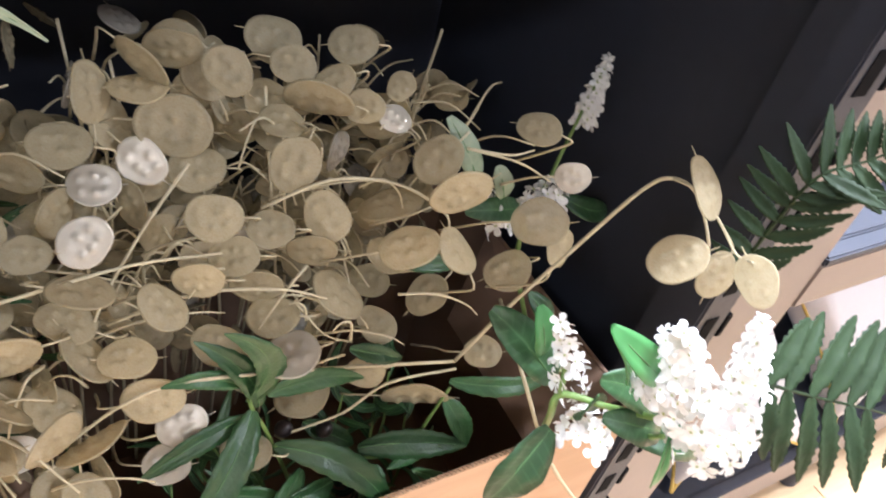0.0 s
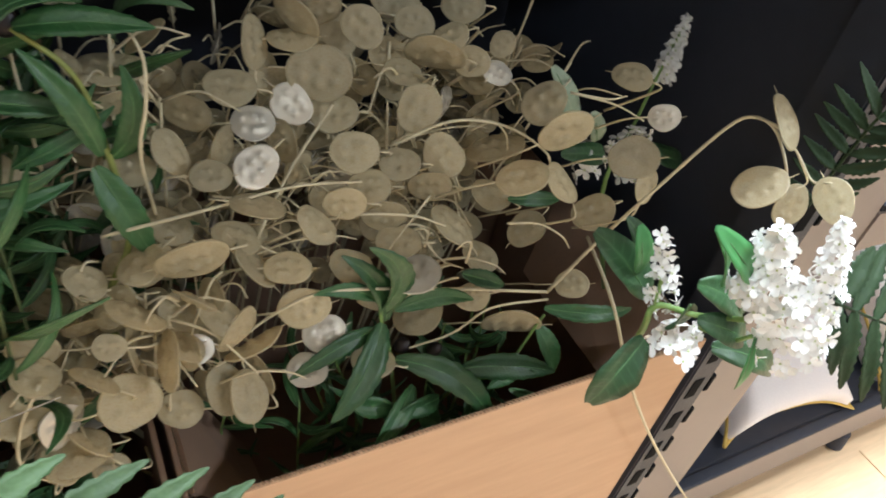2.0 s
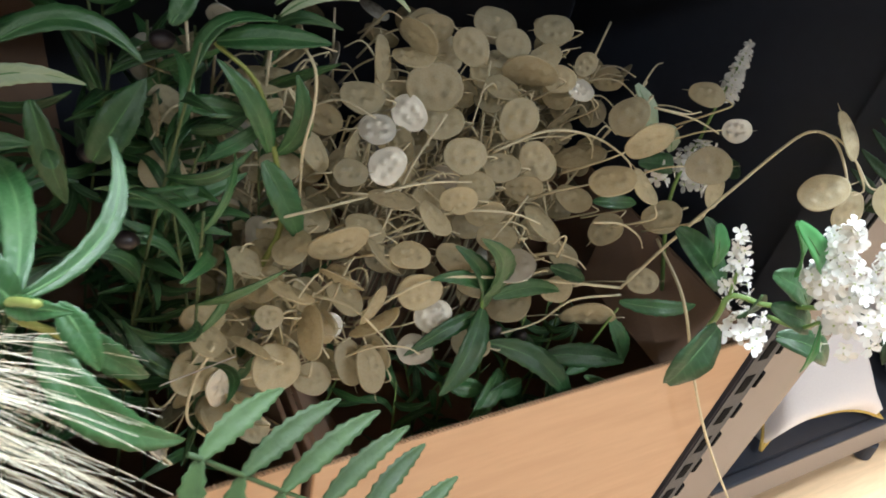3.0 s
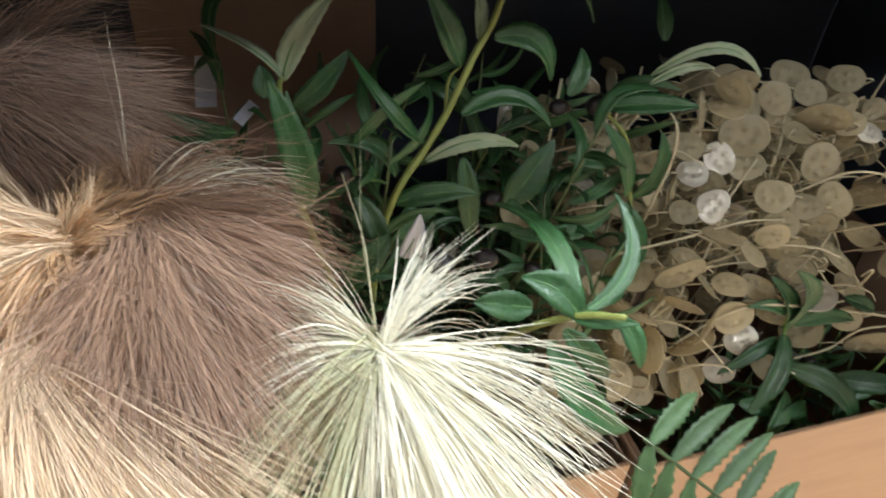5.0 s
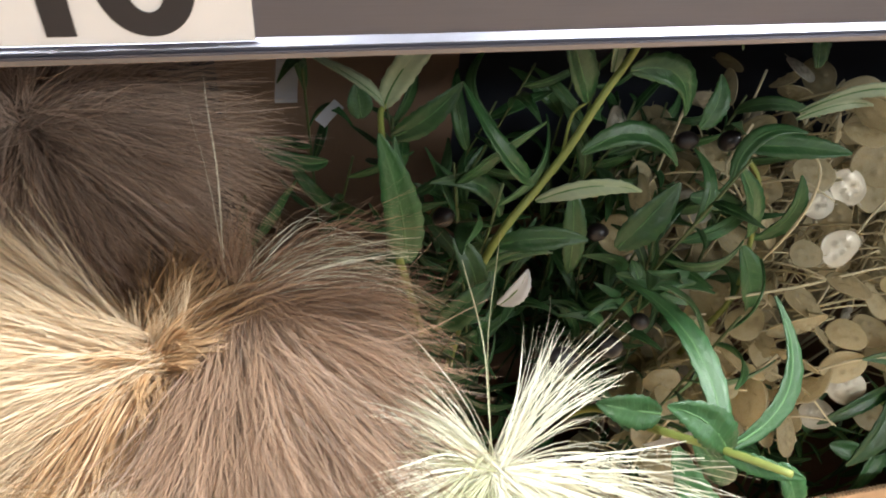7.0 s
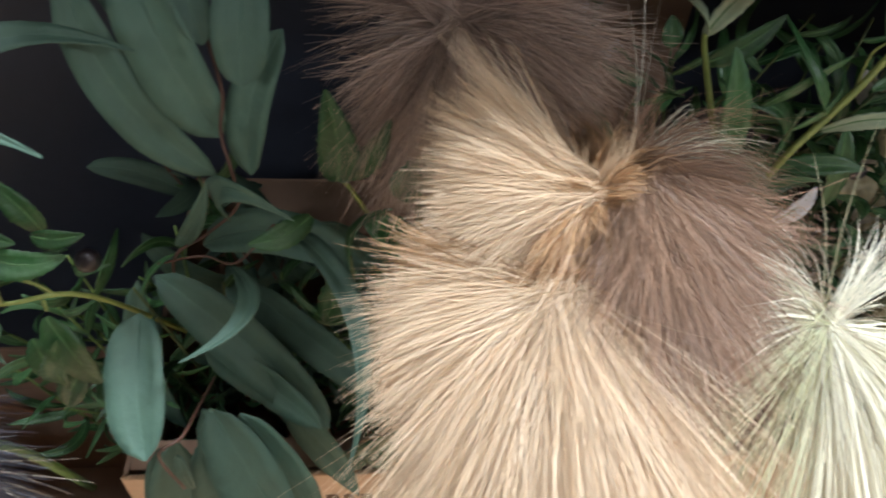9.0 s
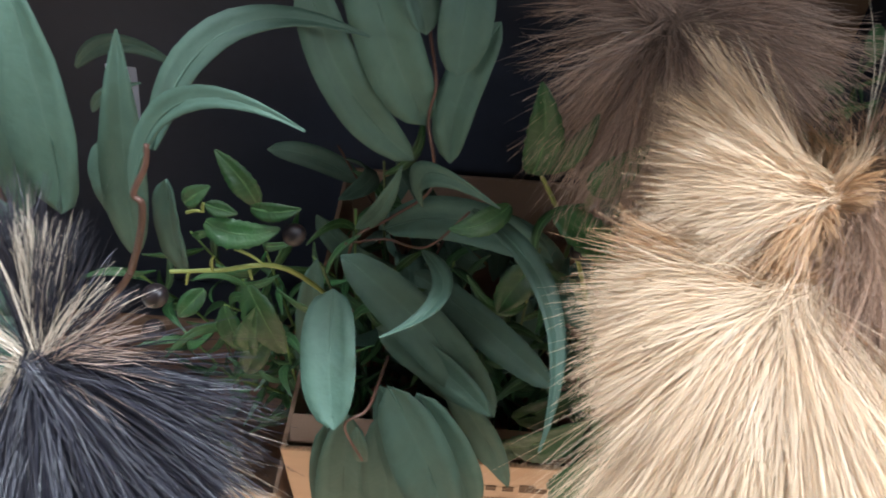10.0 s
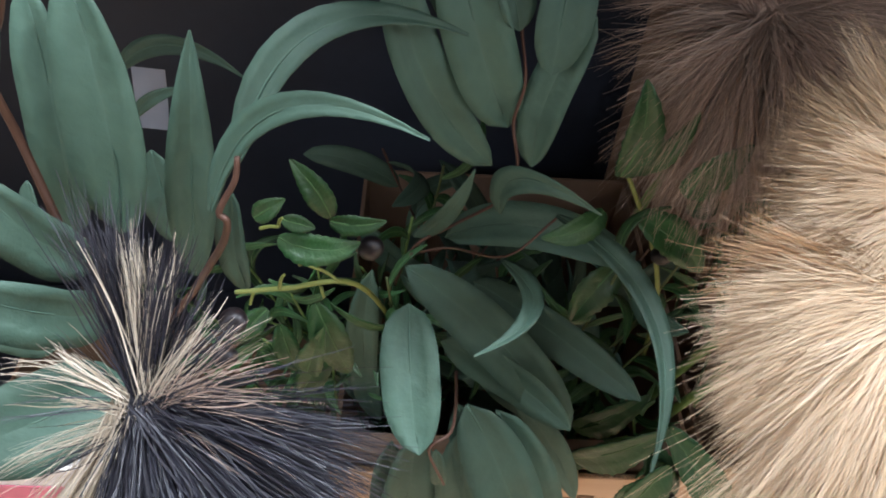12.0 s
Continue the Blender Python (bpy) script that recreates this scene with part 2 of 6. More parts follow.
def leaf(parent, material, base, tip, width, bow=0.08, sway=0.0, roll=0.0, shape="lance", rib=None, fold=0.25, teeth=0.0, curl=0.0, name="leaf"):
    """One leaf from base to tip. bow: how far it arches off its face, sway: sideways, as shares of its length; roll: degrees off facing out."""
    b, t = Vector(base), Vector(tip)
    d = t - b
    length = d.length
    d.normalize()
    n = (FACE - d * FACE.dot(d)).normalized()
    n = Matrix.Rotation(radians(roll), 3, d) @ n
    s = d.cross(n)
    rows, cols = (18 if teeth else 13), (-1, -0.5, 0, 0.5, 1)
    bm = bmesh.new()
    prof = PROFILES[shape]
    top, low = [], []
    thick = 0.0005
    for i in range(rows + 1):
        u = i / rows
        arch = 4 * u * (1 - u)
        mid = b + d * (length * u) + n * (bow * length * arch) + s * (sway * length * arch) - n * (curl * length * u * u)
        slope = 4 * (1 - 2 * u)
        nn = (n - d * (bow * slope)).normalized()
        ss = (s - d * (sway * slope)).normalized()
        w = max(0.0006, 0.5 * width * prof(u))
        if teeth and 0 < i < rows:
            w *= 1 + teeth * (1 if i % 2 else -1)
        r1, r2 = [], []
        for c in cols:
            q = mid + ss * (w * c) + nn * (fold * w * (abs(c) ** 1.1 - 0.4)) + nn * (0.07 * w * math.sin(9 * u + 4 * c + length * 300) + 0.035 * w * math.sin(23 * u - 3 * c + width * 900))
            r1.append(bm.verts.new(q + nn * thick))
            r2.append(bm.verts.new(q - nn * thick))
        top.append(r1)
        low.append(r2)
    m = len(cols) - 1
    for i in range(rows):
        for k in range(m):
            bm.faces.new((top[i][k], top[i][k + 1], top[i + 1][k + 1], top[i + 1][k]))
            bm.faces.new((low[i][k], low[i + 1][k], low[i + 1][k + 1], low[i][k + 1]))
        bm.faces.new((top[i][0], top[i + 1][0], low[i + 1][0], low[i][0]))
        bm.faces.new((top[i][m], low[i][m], low[i + 1][m], top[i + 1][m]))
    uvs = bm.loops.layers.uv.new("UVMap")
    where = {}
    for rowset in (top, low):
        for i, row in enumerate(rowset):
            for k, v in enumerate(row):
                where[v] = (i / rows, (cols[k] + 1) / 2)
    for f in bm.faces:
        for lp in f.loops:
            lp[uvs].uv = where[lp.vert]
    ob = part(name, bm, material, parent, smooth=True)
    if rib is not None:
        pts = []
        for i in range(0, rows, 2):
            u = i / rows
            arch = 4 * u * (1 - u)
            w = 0.5 * width * prof(u)
            pts.append(b + d * (length * u) + n * (bow * length * arch + 0.0004 - fold * w * 0.4) + s * (sway * length * arch) - n * (curl * length * u * u))
        part("midrib", tube(pts, 0.0008, 0.0003, sides=5, steps=2), rib, ob, smooth=True)
    return ob


def strands(name, knot, sprays, material, parent, seed, radius=0.0006, label="", clump=0.75, frizz=0.05, per_lock=34):
    """Fine hairs out of one knot, gathered in locks that taper to a tuft. sprays: (axis, cone in degrees, length, droop, count, start radius)."""
    rng = np.random.default_rng(seed)
    allv, allf = [], []
    base = 0
    for axis, cone, length, droop, count, start in sprays:
        ax = np.array(Vector(axis).normalized())
        e1 = np.array(Vector(axis).orthogonal().normalized())
        e2 = np.cross(ax, e1)
        dense = count > 300
        seg = 7 if dense else 9
        count = int(count * (8.0 if dense else 3.4))
        locks = max(5, count // per_lock)
        ang = np.sqrt(rng.uniform(0, 1, locks)) * math.radians(cone)
        phi = rng.uniform(0, 2 * math.pi, locks)
        ld = np.cos(ang)[:, None] * ax + np.sin(ang)[:, None] * (np.cos(phi)[:, None] * e1 + np.sin(phi)[:, None] * e2)
        lbend = rng.normal(0, 0.04 + 0.9 * frizz, (locks, 3))
        llen = length * rng.normal(0.95, 0.07, locks)
        ldroop = droop * rng.uniform(0.7, 1.3, locks)
        lroot = rng.normal(0, start * 0.45, (locks, 3))
        which = rng.integers(0, locks, count)
        stray = rng.uniform(0, 1, count) < 0.2
        d = ld[which]
        ln = llen[which] * rng.normal(0.97, 0.045, count)
        off = rng.normal(0, 1, (count, 3))
        off -= d * np.sum(off * d, axis=1, keepdims=True)
        s = np.linspace(0, 1, seg)[None, :, None]
        wide = np.where(stray, 0.16, 0.075)[:, None, None]
        pull = np.where(stray, 0.0, clump)[:, None, None]
        p0 = np.array(knot) + lroot[which] + d * start * rng.uniform(0.0, 1.0, (count, 1)) + rng.normal(0, start * 0.2, (count, 3))
        curl = rng.normal(0, frizz, (count, 3))
        kink = rng.normal(0, frizz * 0.22, (count, 3))
        path = p0[:, None, :] + ln[:, None, None] * (d[:, None, :] * s + lbend[which][:, None, :] * s ** 2 + off[:, None, :] * wide * (s - pull * s ** 2) + curl[:, None, :] * s ** 3 + kink[:, None, :] * np.sin(8 * s))
        path[:, :, 2] -= (ln * ldroop[which])[:, None] * (s[:, :, 0] ** 2)
        tang = np.gradient(path, axis=1)
        tang /= np.linalg.norm(tang, axis=2, keepdims=True) + 1e-9
        u = np.cross(tang, np.array([0.3, 0.9, 0.31]))
        u /= np.linalg.norm(u, axis=2, keepdims=True) + 1e-9
        w = np.cross(tang, u)
        taper = (radius * 0.52 * (1 - 0.65 * np.linspace(0, 1, seg) ** 3))[None, :, None] * rng.uniform(0.6, 1.4, (count, 1, 1))
        turn = rng.uniform(0, math.pi, (count, 1, 1))
        edge = np.cos(turn) * u + np.sin(turn) * w
        ring = np.stack([path + taper * edge, path - taper * edge], axis=2)
        allv.append(ring.reshape(-1, 3))
        a = np.arange(count)[:, None] * (seg * 2) + np.arange(seg - 1)[None, :] * 2
        allf.append(np.stack([a, a + 1, a + 3, a + 2], axis=-1).reshape(-1, 4) + base)
        base += count * seg * 2
    v, f = np.concatenate(allv), np.concatenate(allf)
    me = bpy.data.meshes.new(name)
    me.vertices.add(len(v))
    me.vertices.foreach_set("co", v.astype(np.float32).ravel())
    me.loops.add(len(f) * 4)
    me.loops.foreach_set("vertex_index", f.astype(np.int32).ravel())
    me.polygons.add(len(f))
    me.polygons.foreach_set("loop_start", np.arange(0, len(f) * 4, 4, dtype=np.int32))
    me.update(calc_edges=True)
    me.polygons.foreach_set("use_smooth", np.ones(len(f), dtype=bool))
    ob = link_mesh(name, me, material, parent, label)
    ob["kind"] = "stuff"
    return ob


# ---- the shop round the rack ----
solid("ground", (-30, 30, -30, 30, -0.06, -0.012), M_JOINT, "dark subfloor under the laminate", "floor", kind="structure")
floor = solid("floor", (-4.5, 5.0, -3.5, 1.0, -0.012, -0.003), M_FLOOR, "light oak laminate floor of the shop", "floor", kind="structure")
solid("ceiling", (-4.5, 5.0, -3.5, 1.0, 3.0, 3.1), M_CEIL, "plain white shop ceiling", "ceiling", kind="structure")
solid("wall_south", (-4.5, 5.0, -3.6, -3.5, 0, 3.0), M_WALL, "plain grey wall added out of view to close the room", "wall", kind="structure")
solid("wall_west", (-4.6, -4.5, -3.5, 1.0, 0, 3.0), M_WALL, "plain grey wall added out of view to close the room", "wall", kind="structure")
solid("wall_east", (5.0, 5.1, -3.5, 1.0, 0, 3.0), M_WALL, "plain grey wall added out of view to close the room", "wall", kind="structure")
solid("wall_north", (-4.5, 5.0, 1.0, 1.1, 0, 3.0), M_WALL, "plain grey wall added out of view to close the room", "wall", kind="structure")
for lx, ly, watts in LAMPS:
    lamp = thing("ceiling_light", "long white ceiling light added out of view, with a glowing diffuser", "ceiling light", (lx, ly, 2.97), "ceiling lights")
    part("housing", block(-0.64, 0.64, -0.18, 0.18, 0.0, 0.03, 0.004), M_CEIL, lamp)
    part("diffuser", block(-0.62, 0.62, -0.16, 0.16, -0.02, -0.001, 0.004), M_GLOW, lamp)

# ---- the rack ----
rack = thing("shelf_rack", "black steel shop rack with taupe uprights and slotted strips", "shelf rack", (0, 0.45, 0), kind="structure")
rack.location = (0, 0, 0)
part("back_panel", block(-2.2, 3.2, 0.70, 0.715, 0.02, 2.1), M_BLACK, rack)
POST_X = (0.608, -1.55)
for px in POST_X:
    post = part("upright", block(px + 0.038, px + 0.16, 0.19, 0.235, 0.0, 2.1, 0.003), M_BEIGE, rack, "taupe enamelled upright")
    part("side_panel", block(px + 0.018, px + 0.024, 0.24, 0.698, 0.02, 2.1), M_BLACK, rack)
    strip = part("slotted_strip", block(px - 0.002, px + 0.037, 0.182, 0.232, 0.0, 2.1, 0.002), M_BLACK, rack, "black slotted upright strip")
    for k in range(30):
        z = 0.08 + k * 0.062
        part("slot", block(px + 0.008, px + 0.024, 0.1812, 0.1822, z, z + 0.034, 0.0005), M_HOLE, strip)
        part("tooth", block(px + 0.037, px + 0.044, 0.181, 0.187, z + 0.002, z + 0.03, 0.001), M_HOLE, strip)


def deck(x0, x1, top, lip, name):
    d = part(name, block(x0, x1, 0.205, 0.695, top - 0.022, top, 0.002), M_BLACK, rack)
    part("lip", block(x0, x1, 0.188, 0.2035, top - lip, top - 0.012, 0.003), M_BEIGE, rack, "taupe front lip of the deck")
    part("edge", block(x0, x1, 0.186, 0.2045, top - 0.0115, top - 0.001, 0.002), M_BLACK, rack)
    return d


deck(-1.5, 0.605, 0.14, 0.10, "base_deck")
deck(0.765, 2.4, 0.14, 0.10, "base_deck")
deck(0.765, 2.4, 0.70, 0.07, "middle_deck")
# unseen set-back deck, added to shade the back panel but not the left leaves
part("rear_deck", block(-1.5, -0.642, 0.29, 0.695, 1.03, 1.055), M_BLACK, rack)
part("top_deck", block(-0.64, 0.605, 0.2, 0.695, 1.03, 1.055), M_BLACK, rack)
for fx in (0.85, 1.262, 1.9, 0.3, -0.6):
    bmf = bmesh.new()
    bmesh.ops.create_cone(bmf, cap_ends=True, segments=20, radius1=0.022, radius2=0.018, depth=0.036, matrix=Matrix.Translation((fx, 0.2, 0.019)))
    part("foot", bmf, M_BLACK, rack)

# price rail on the upper deck's edge: a folded aluminium channel
rail = thing("price_rail", "brushed aluminium price rail along the upper shelf edge", "price rail")
prof = [(0.196, 1.024), (0.184, 1.024), (0.1815, 1.0255), (0.181, 1.0275), (0.1815, 1.0295), (0.1842, 1.031), (0.1862, 1.046), (0.1875, 1.0465), (0.1905, 1.076), (0.196, 1.081)]
bm = bmesh.new()
ends = []
for x in (-0.64, 0.605):
    ends.append([bm.verts.new((x, y, z)) for y, z in prof])
for k in range(len(prof)):
    bm.faces.new((ends[0][k], ends[0][(k + 1) % len(prof)], ends[1][(k + 1) % len(prof)], ends[1][k]))
bm.faces.new(ends[0])
bm.faces.new(ends[1][::-1])
bmesh.ops.recalc_face_normals(bm, faces=bm.faces[:])
part("channel", bm, M_STEEL, rail)
part("lip_trim", block(-0.639, 0.604, 0.1795, 0.1808, 1.0264, 1.0288, 0.0004), M_STEEL, rail)
part("end_cap", block(-0.643, -0.6402, 0.18, 0.197, 1.0235, 1.0815, 0.0008), M_BLACK, rail, "black end cap")
label = thing("price_label", "white card price label with large black digits", "price label")
part("card", block(-0.345, -0.2695, 0.1822, 0.1832, 1.0312, 1.0745), M_PAPER, label)


def text_mesh(name, body, size, m, material, parent, squash=1.0, bold=0.0):
    cu = bpy.data.curves.new(name, "FONT")
    cu.body, cu.size, cu.extrude, cu.offset = body, size, 0.0002, bold
    tmp = bpy.data.objects.new(name, cu)
    scene.collection.objects.link(tmp)
    me = bpy.data.meshes.new_from_object(tmp.evaluated_get(bpy.context.evaluated_depsgraph_get()))
    bpy.data.objects.remove(tmp)
    me.materials.clear()
    ob = link_mesh(name, me, material, parent)
    ob.matrix_local = m @ Matrix.Diagonal((squash, 1, 1, 1))
    return ob


text_mesh("digit", "1", 0.05, pose(-0.3335, 0.1819, 1.0352, 90, 0, 0), M_BLACKINK, label, 1.05, 0.0012)
text_mesh("digit", "0", 0.05, pose(-0.3105, 0.1819, 1.0352, 90, 0, 0), M_BLACKINK, label, 1.1, 0.0012)


# ---- cardboard boxes ----
def sheet(corners, thick, material, name, parent, label=""):
    """A bent-free board through four corners."""
    c = [Vector(q) for q in corners]
    n = (c[1] - c[0]).cross(c[3] - c[0]).normalized() * (thick / 2)
    bm = bmesh.new()
    a = [bm.verts.new(q + n) for q in c]
    b = [bm.verts.new(q - n) for q in c]
    bm.faces.new(a)
    bm.faces.new(b[::-1])
    for k in range(4):
        bm.faces.new((a[k], b[k], b[(k + 1) % 4], a[(k + 1) % 4]))
    bmesh.ops.recalc_face_normals(bm, faces=bm.faces[:])
    return part(name, bm, material, parent, label)


def flutes(x0, x1, y, z, parent):
    """The wavy core that shows on a cut edge."""
    bm = bmesh.new()
    n = int((x1 - x0) / 0.004)
    prev = None
    for i in range(n * 2 + 1):
        x = x0 + (x1 - x0) * i / (n * 2)
        yy = y + (0.0017 if i % 2 else -0.0017)
        cur = [bm.verts.new((x, yy - 0.0004, z)), bm.verts.new((x, yy + 0.0004, z)), bm.verts.new((x, yy + 0.0004, z + 0.0014)), bm.verts.new((x, yy - 0.0004, z + 0.0014))]
        if prev:
            for k in range(4):
                bm.faces.new((prev[k], prev[(k + 1) % 4], cur[(k + 1) % 4], cur[k]))
        prev = cur
    return part("flute_edge", bm, M_FLUTE, parent, "corrugated cut edge")


def box(x0, x1, y0, y1, z0, z1, label):
    t = 0.0045
    b = thing("cardboard_box", label, "cardboard box", ((x0 + x1) / 2, (y0 + y1) / 2, z0), "boxes of stems")
    o = Vector(b.location)

    def rel(*d):
        return block(d[0] - o.x, d[1] - o.x, d[2] - o.y, d[3] - o.y, d[4] - o.z, d[5] - o.z, 0.0008)
    part("front_panel", rel(x0, x1, y0, y0 + t, z0, z1), M_CARD, b)
    part("back_panel", rel(x0, x1, y1 - t, y1, z0, z1), M_CARD_SHADED, b)
    part("side_panel", rel(x0, x0 + t, y0 + t, y1 - t, z0, z1 - 0.001), M_CARD_SHADED, b)
    part("side_panel", rel(x1 - t, x1, y0 + t, y1 - t, z0, z1 - 0.001), M_CARD_SHADED, b)
    part("bottom_panel", rel(x0 + t, x1 - t, y0 + t, y1 - t, z0 + 0.001, z0 + 0.006), M_CARD_SHADED, b)
    f = flutes(x0, x1, y0 + t / 2, z1 + 0.0003, b)
    f.location = -o
    return b


BOX_Z = (0.142, 0.553)
honesty_box = box(0.085, 0.6, 0.187, 0.56, *BOX_Z, "open kraft cardboard box full of honesty stems")
olive_box = box(-0.322, 0.078, 0.195, 0.58, *BOX_Z, "open kraft cardboard box of olive sprays")
gum_box = box(-0.64, -0.33, 0.186, 0.56, *BOX_Z, "open printed cardboard box of eucalyptus stems")
far_box = box(-1.0, -0.66, 0.19, 0.4, 0.142, 0.44, "open cardboard box under dark hair plumes")
o = honesty_box.location
flap = sheet([Vector(q) - o for q in ((0.092, 0.2, 0.552), (0.165, 0.21, 0.43), (0.16, 0.31, 0.41), (0.092, 0.33, 0.55))], 0.004, M_CARD_SHADED, "flap", honesty_box, "inner flap bent down")
flap = sheet([Vector(q) - o for q in ((0.595, 0.2, 0.55), (0.52, 0.22, 0.48), (0.53, 0.4, 0.47), (0.595, 0.45, 0.55))], 0.004, M_CARD_SHADED, "flap", honesty_box, "inner flap bent down")
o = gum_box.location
flap = sheet([Vector(q) - o for q in ((-0.638, 0.1965, 0.548), (-0.332, 0.1965, 0.548), (-0.335, 0.222, 0.55), (-0.636, 0.222, 0.55))], 0.004, M_CARD_SHADED, "flap", gum_box, "folded inner lip")


def bars(parent, x, z, width, height, y=0.1855):
    o = parent.location
    return part("print_bar", block(x - o.x, x + width - o.x, y - 0.0004 - o.y, y - o.y, z - o.z, z + height - o.z), M_INK, parent)


# printing on the front of the gum box: a maker's mark as bars, the word that can be read, rules and a small line
for k, w in enumerate((0.013, 0.011, 0.012, 0.017, 0.012, 0.012, 0.014)):
    bars(gum_box, -0.472 + k * 0.0152, 0.505, w * 0.85, 0.009 + 0.005 * (k in (3, 6)))
bars(gum_box, -0.528, 0.4885, 0.16, 0.0012)
bars(gum_box, -0.52, 0.4535, 0.13, 0.0012)
for k in range(9):
    bars(gum_box, -0.462 + k * 0.0078, 0.434, 0.0055, 0.007)
for k, ch in enumerate("E STEMS"):
    if ch != " ":
        text_mesh("print", ch, 0.0225, Matrix.Translation(-gum_box.location) @ pose(-0.459 + k * 0.0182, 0.1853, 0.4625, 90, 0, 0), M_INK, gum_box, 1.15)
pts = [(-0.6 + 0.019 * math.cos(a), 0.1852, 0.435 + 0.019 * math.sin(a)) for a in [2 * math.pi * k / 32 for k in range(33)]]
part("print_mark", tube([Vector(q) - gum_box.location for q in pts], 0.0007, 0.0007, 5, 0), M_INK, gum_box)

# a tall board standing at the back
board = tagged(sheet([(-0.32, 0.662, 0.3), (-0.055, 0.655, 0.3), (-0.06, 0.69, 0.98), (-0.32, 0.69, 0.98)], 0.005, M_CARD_SHADED, "cardboard_sheet", None), "brown cardboard sheet leaning on the black back panel", "cardboard sheet")


# ---- plant pieces ----
def pod_mesh(seed):
    """A flat oval seed pod, a long centimetre wide, with seeds showing as bumps and a thin point."""
    rng = random.Random(seed)
    seeds = [(0.23 * c + rng.uniform(-0.05, 0.05), s * rng.uniform(0.13, 0.19) * (1 - 0.3 * abs(c))) for s in (-1, 1) for c in (-1, 0, 1)]
    bm = bmesh.new()
    rings, sides = 10, 26
    bend = rng.uniform(-0.12, 0.12)

    def height(x, y, r):
        h = 0.02 * (1 - r ** 2)
        for sx, sy in seeds:
            h += 0.075 * math.exp(-((x - sx) ** 2 + (y - sy) ** 2) / 0.0042)
        return h
    for sign in (1, -1):
        grid = []
        c = bm.verts.new((0, 0, sign * height(0, 0, 0)))
        for i in range(1, rings + 1):
            r = i / rings
            row = []
            for k in range(sides):
                a = 2 * math.pi * k / sides
                x, y = 0.5 * r * math.cos(a), 0.42 * r * math.sin(a) * (1 + 0.06 * math.cos(3 * a + seed))
                rim = 0.012 if i == rings else 0
                row.append(bm.verts.new((x, y, sign * (height(x, y, r) + 0.004 + rim) + bend * (x * x - y * y) * 2)))
            grid.append(row)
        for k in range(sides):
            f = (c, grid[0][k], grid[0][(k + 1) % sides])
            bm.faces.new(f if sign > 0 else f[::-1])
        for i in range(rings - 1):
            for k in range(sides):
                f = (grid[i][k], grid[i + 1][k], grid[i + 1][(k + 1) % sides], grid[i][(k + 1) % sides])
                bm.faces.new(f if sign > 0 else f[::-1])
        if sign > 0:
            upper = grid[-1]
        else:
            for k in range(sides):
                bm.faces.new((upper[k], grid[-1][k], grid[-1][(k + 1) % sides], upper[(k + 1) % sides]))
    tube([(0.49, 0, 0.004 + bend * 0.48), (0.57, 0.01, bend * 0.5), (0.66, 0.025, bend * 0.55)], 0.016, 0.007, 5, 2, bm)
    me = bpy.data.meshes.new("pod")
    bm.to_mesh(me)
    bm.free()
    for f in me.polygons:
        f.use_smooth = True
    return me


POD_MESHES = {}
for silver in (0, 1):
    for s in range(4):
        me = pod_mesh(s + 10 * silver)
        me.materials.append(M_PEARL if silver else M_POD)
        POD_MESHES[silver, s] = me
POD_COUNT = [0]


def pod_object(parent, m, size, silver):
    POD_COUNT[0] += 1
    ob = link_mesh("pod", POD_MESHES[silver, POD_COUNT[0] % 4], None, parent)
    ob.matrix_local = m @ Matrix.Diagonal((size, size, size, 1))
    return ob


def pods(parent, rows):
    rng = random.Random(len(rows))
    for x, y, z, size, rx, ry, rz, silver in rows:
        m = pose(x, y, z, rx, ry, rz)
        pod_object(parent, m, size, silver)
        if y < 0.2:
            continue
        a = m @ Vector((-0.49 * size, 0, 0))
        out = (m.to_3x3() @ Vector((-1, 0, 0)))
        e = Vector((x, y + 0.05, z - 0.05)) - Vector((x, y, z))
        b = a + out * 0.012 + e * 0.1
        c = a + out * 0.014 + e * 0.45 + Vector((rng.uniform(-0.01, 0.01), 0, 0))
        part("stalk", tube([a, b, c, c + e * 0.7], 0.0007, 0.0012, 5, 3), M_STRAW, parent, smooth=True)


def fruit(parent, place, r, turn):
    bm = bmesh.new()
    bmesh.ops.create_uvsphere(bm, u_segments=16, v_segments=10, radius=r)
    for v in bm.verts:
        v.co.z *= 1.22
        if v.co.z > r * 1.0:
            v.co.z += r * 0.12
    ob = part("fruit", bm, M_BERRY, parent, "dark glossy olive fruit", smooth=True)
    ob.matrix_local = Matrix.Translation(place) @ pose(0, 0, 0, turn, turn * 0.4, turn)
    return ob


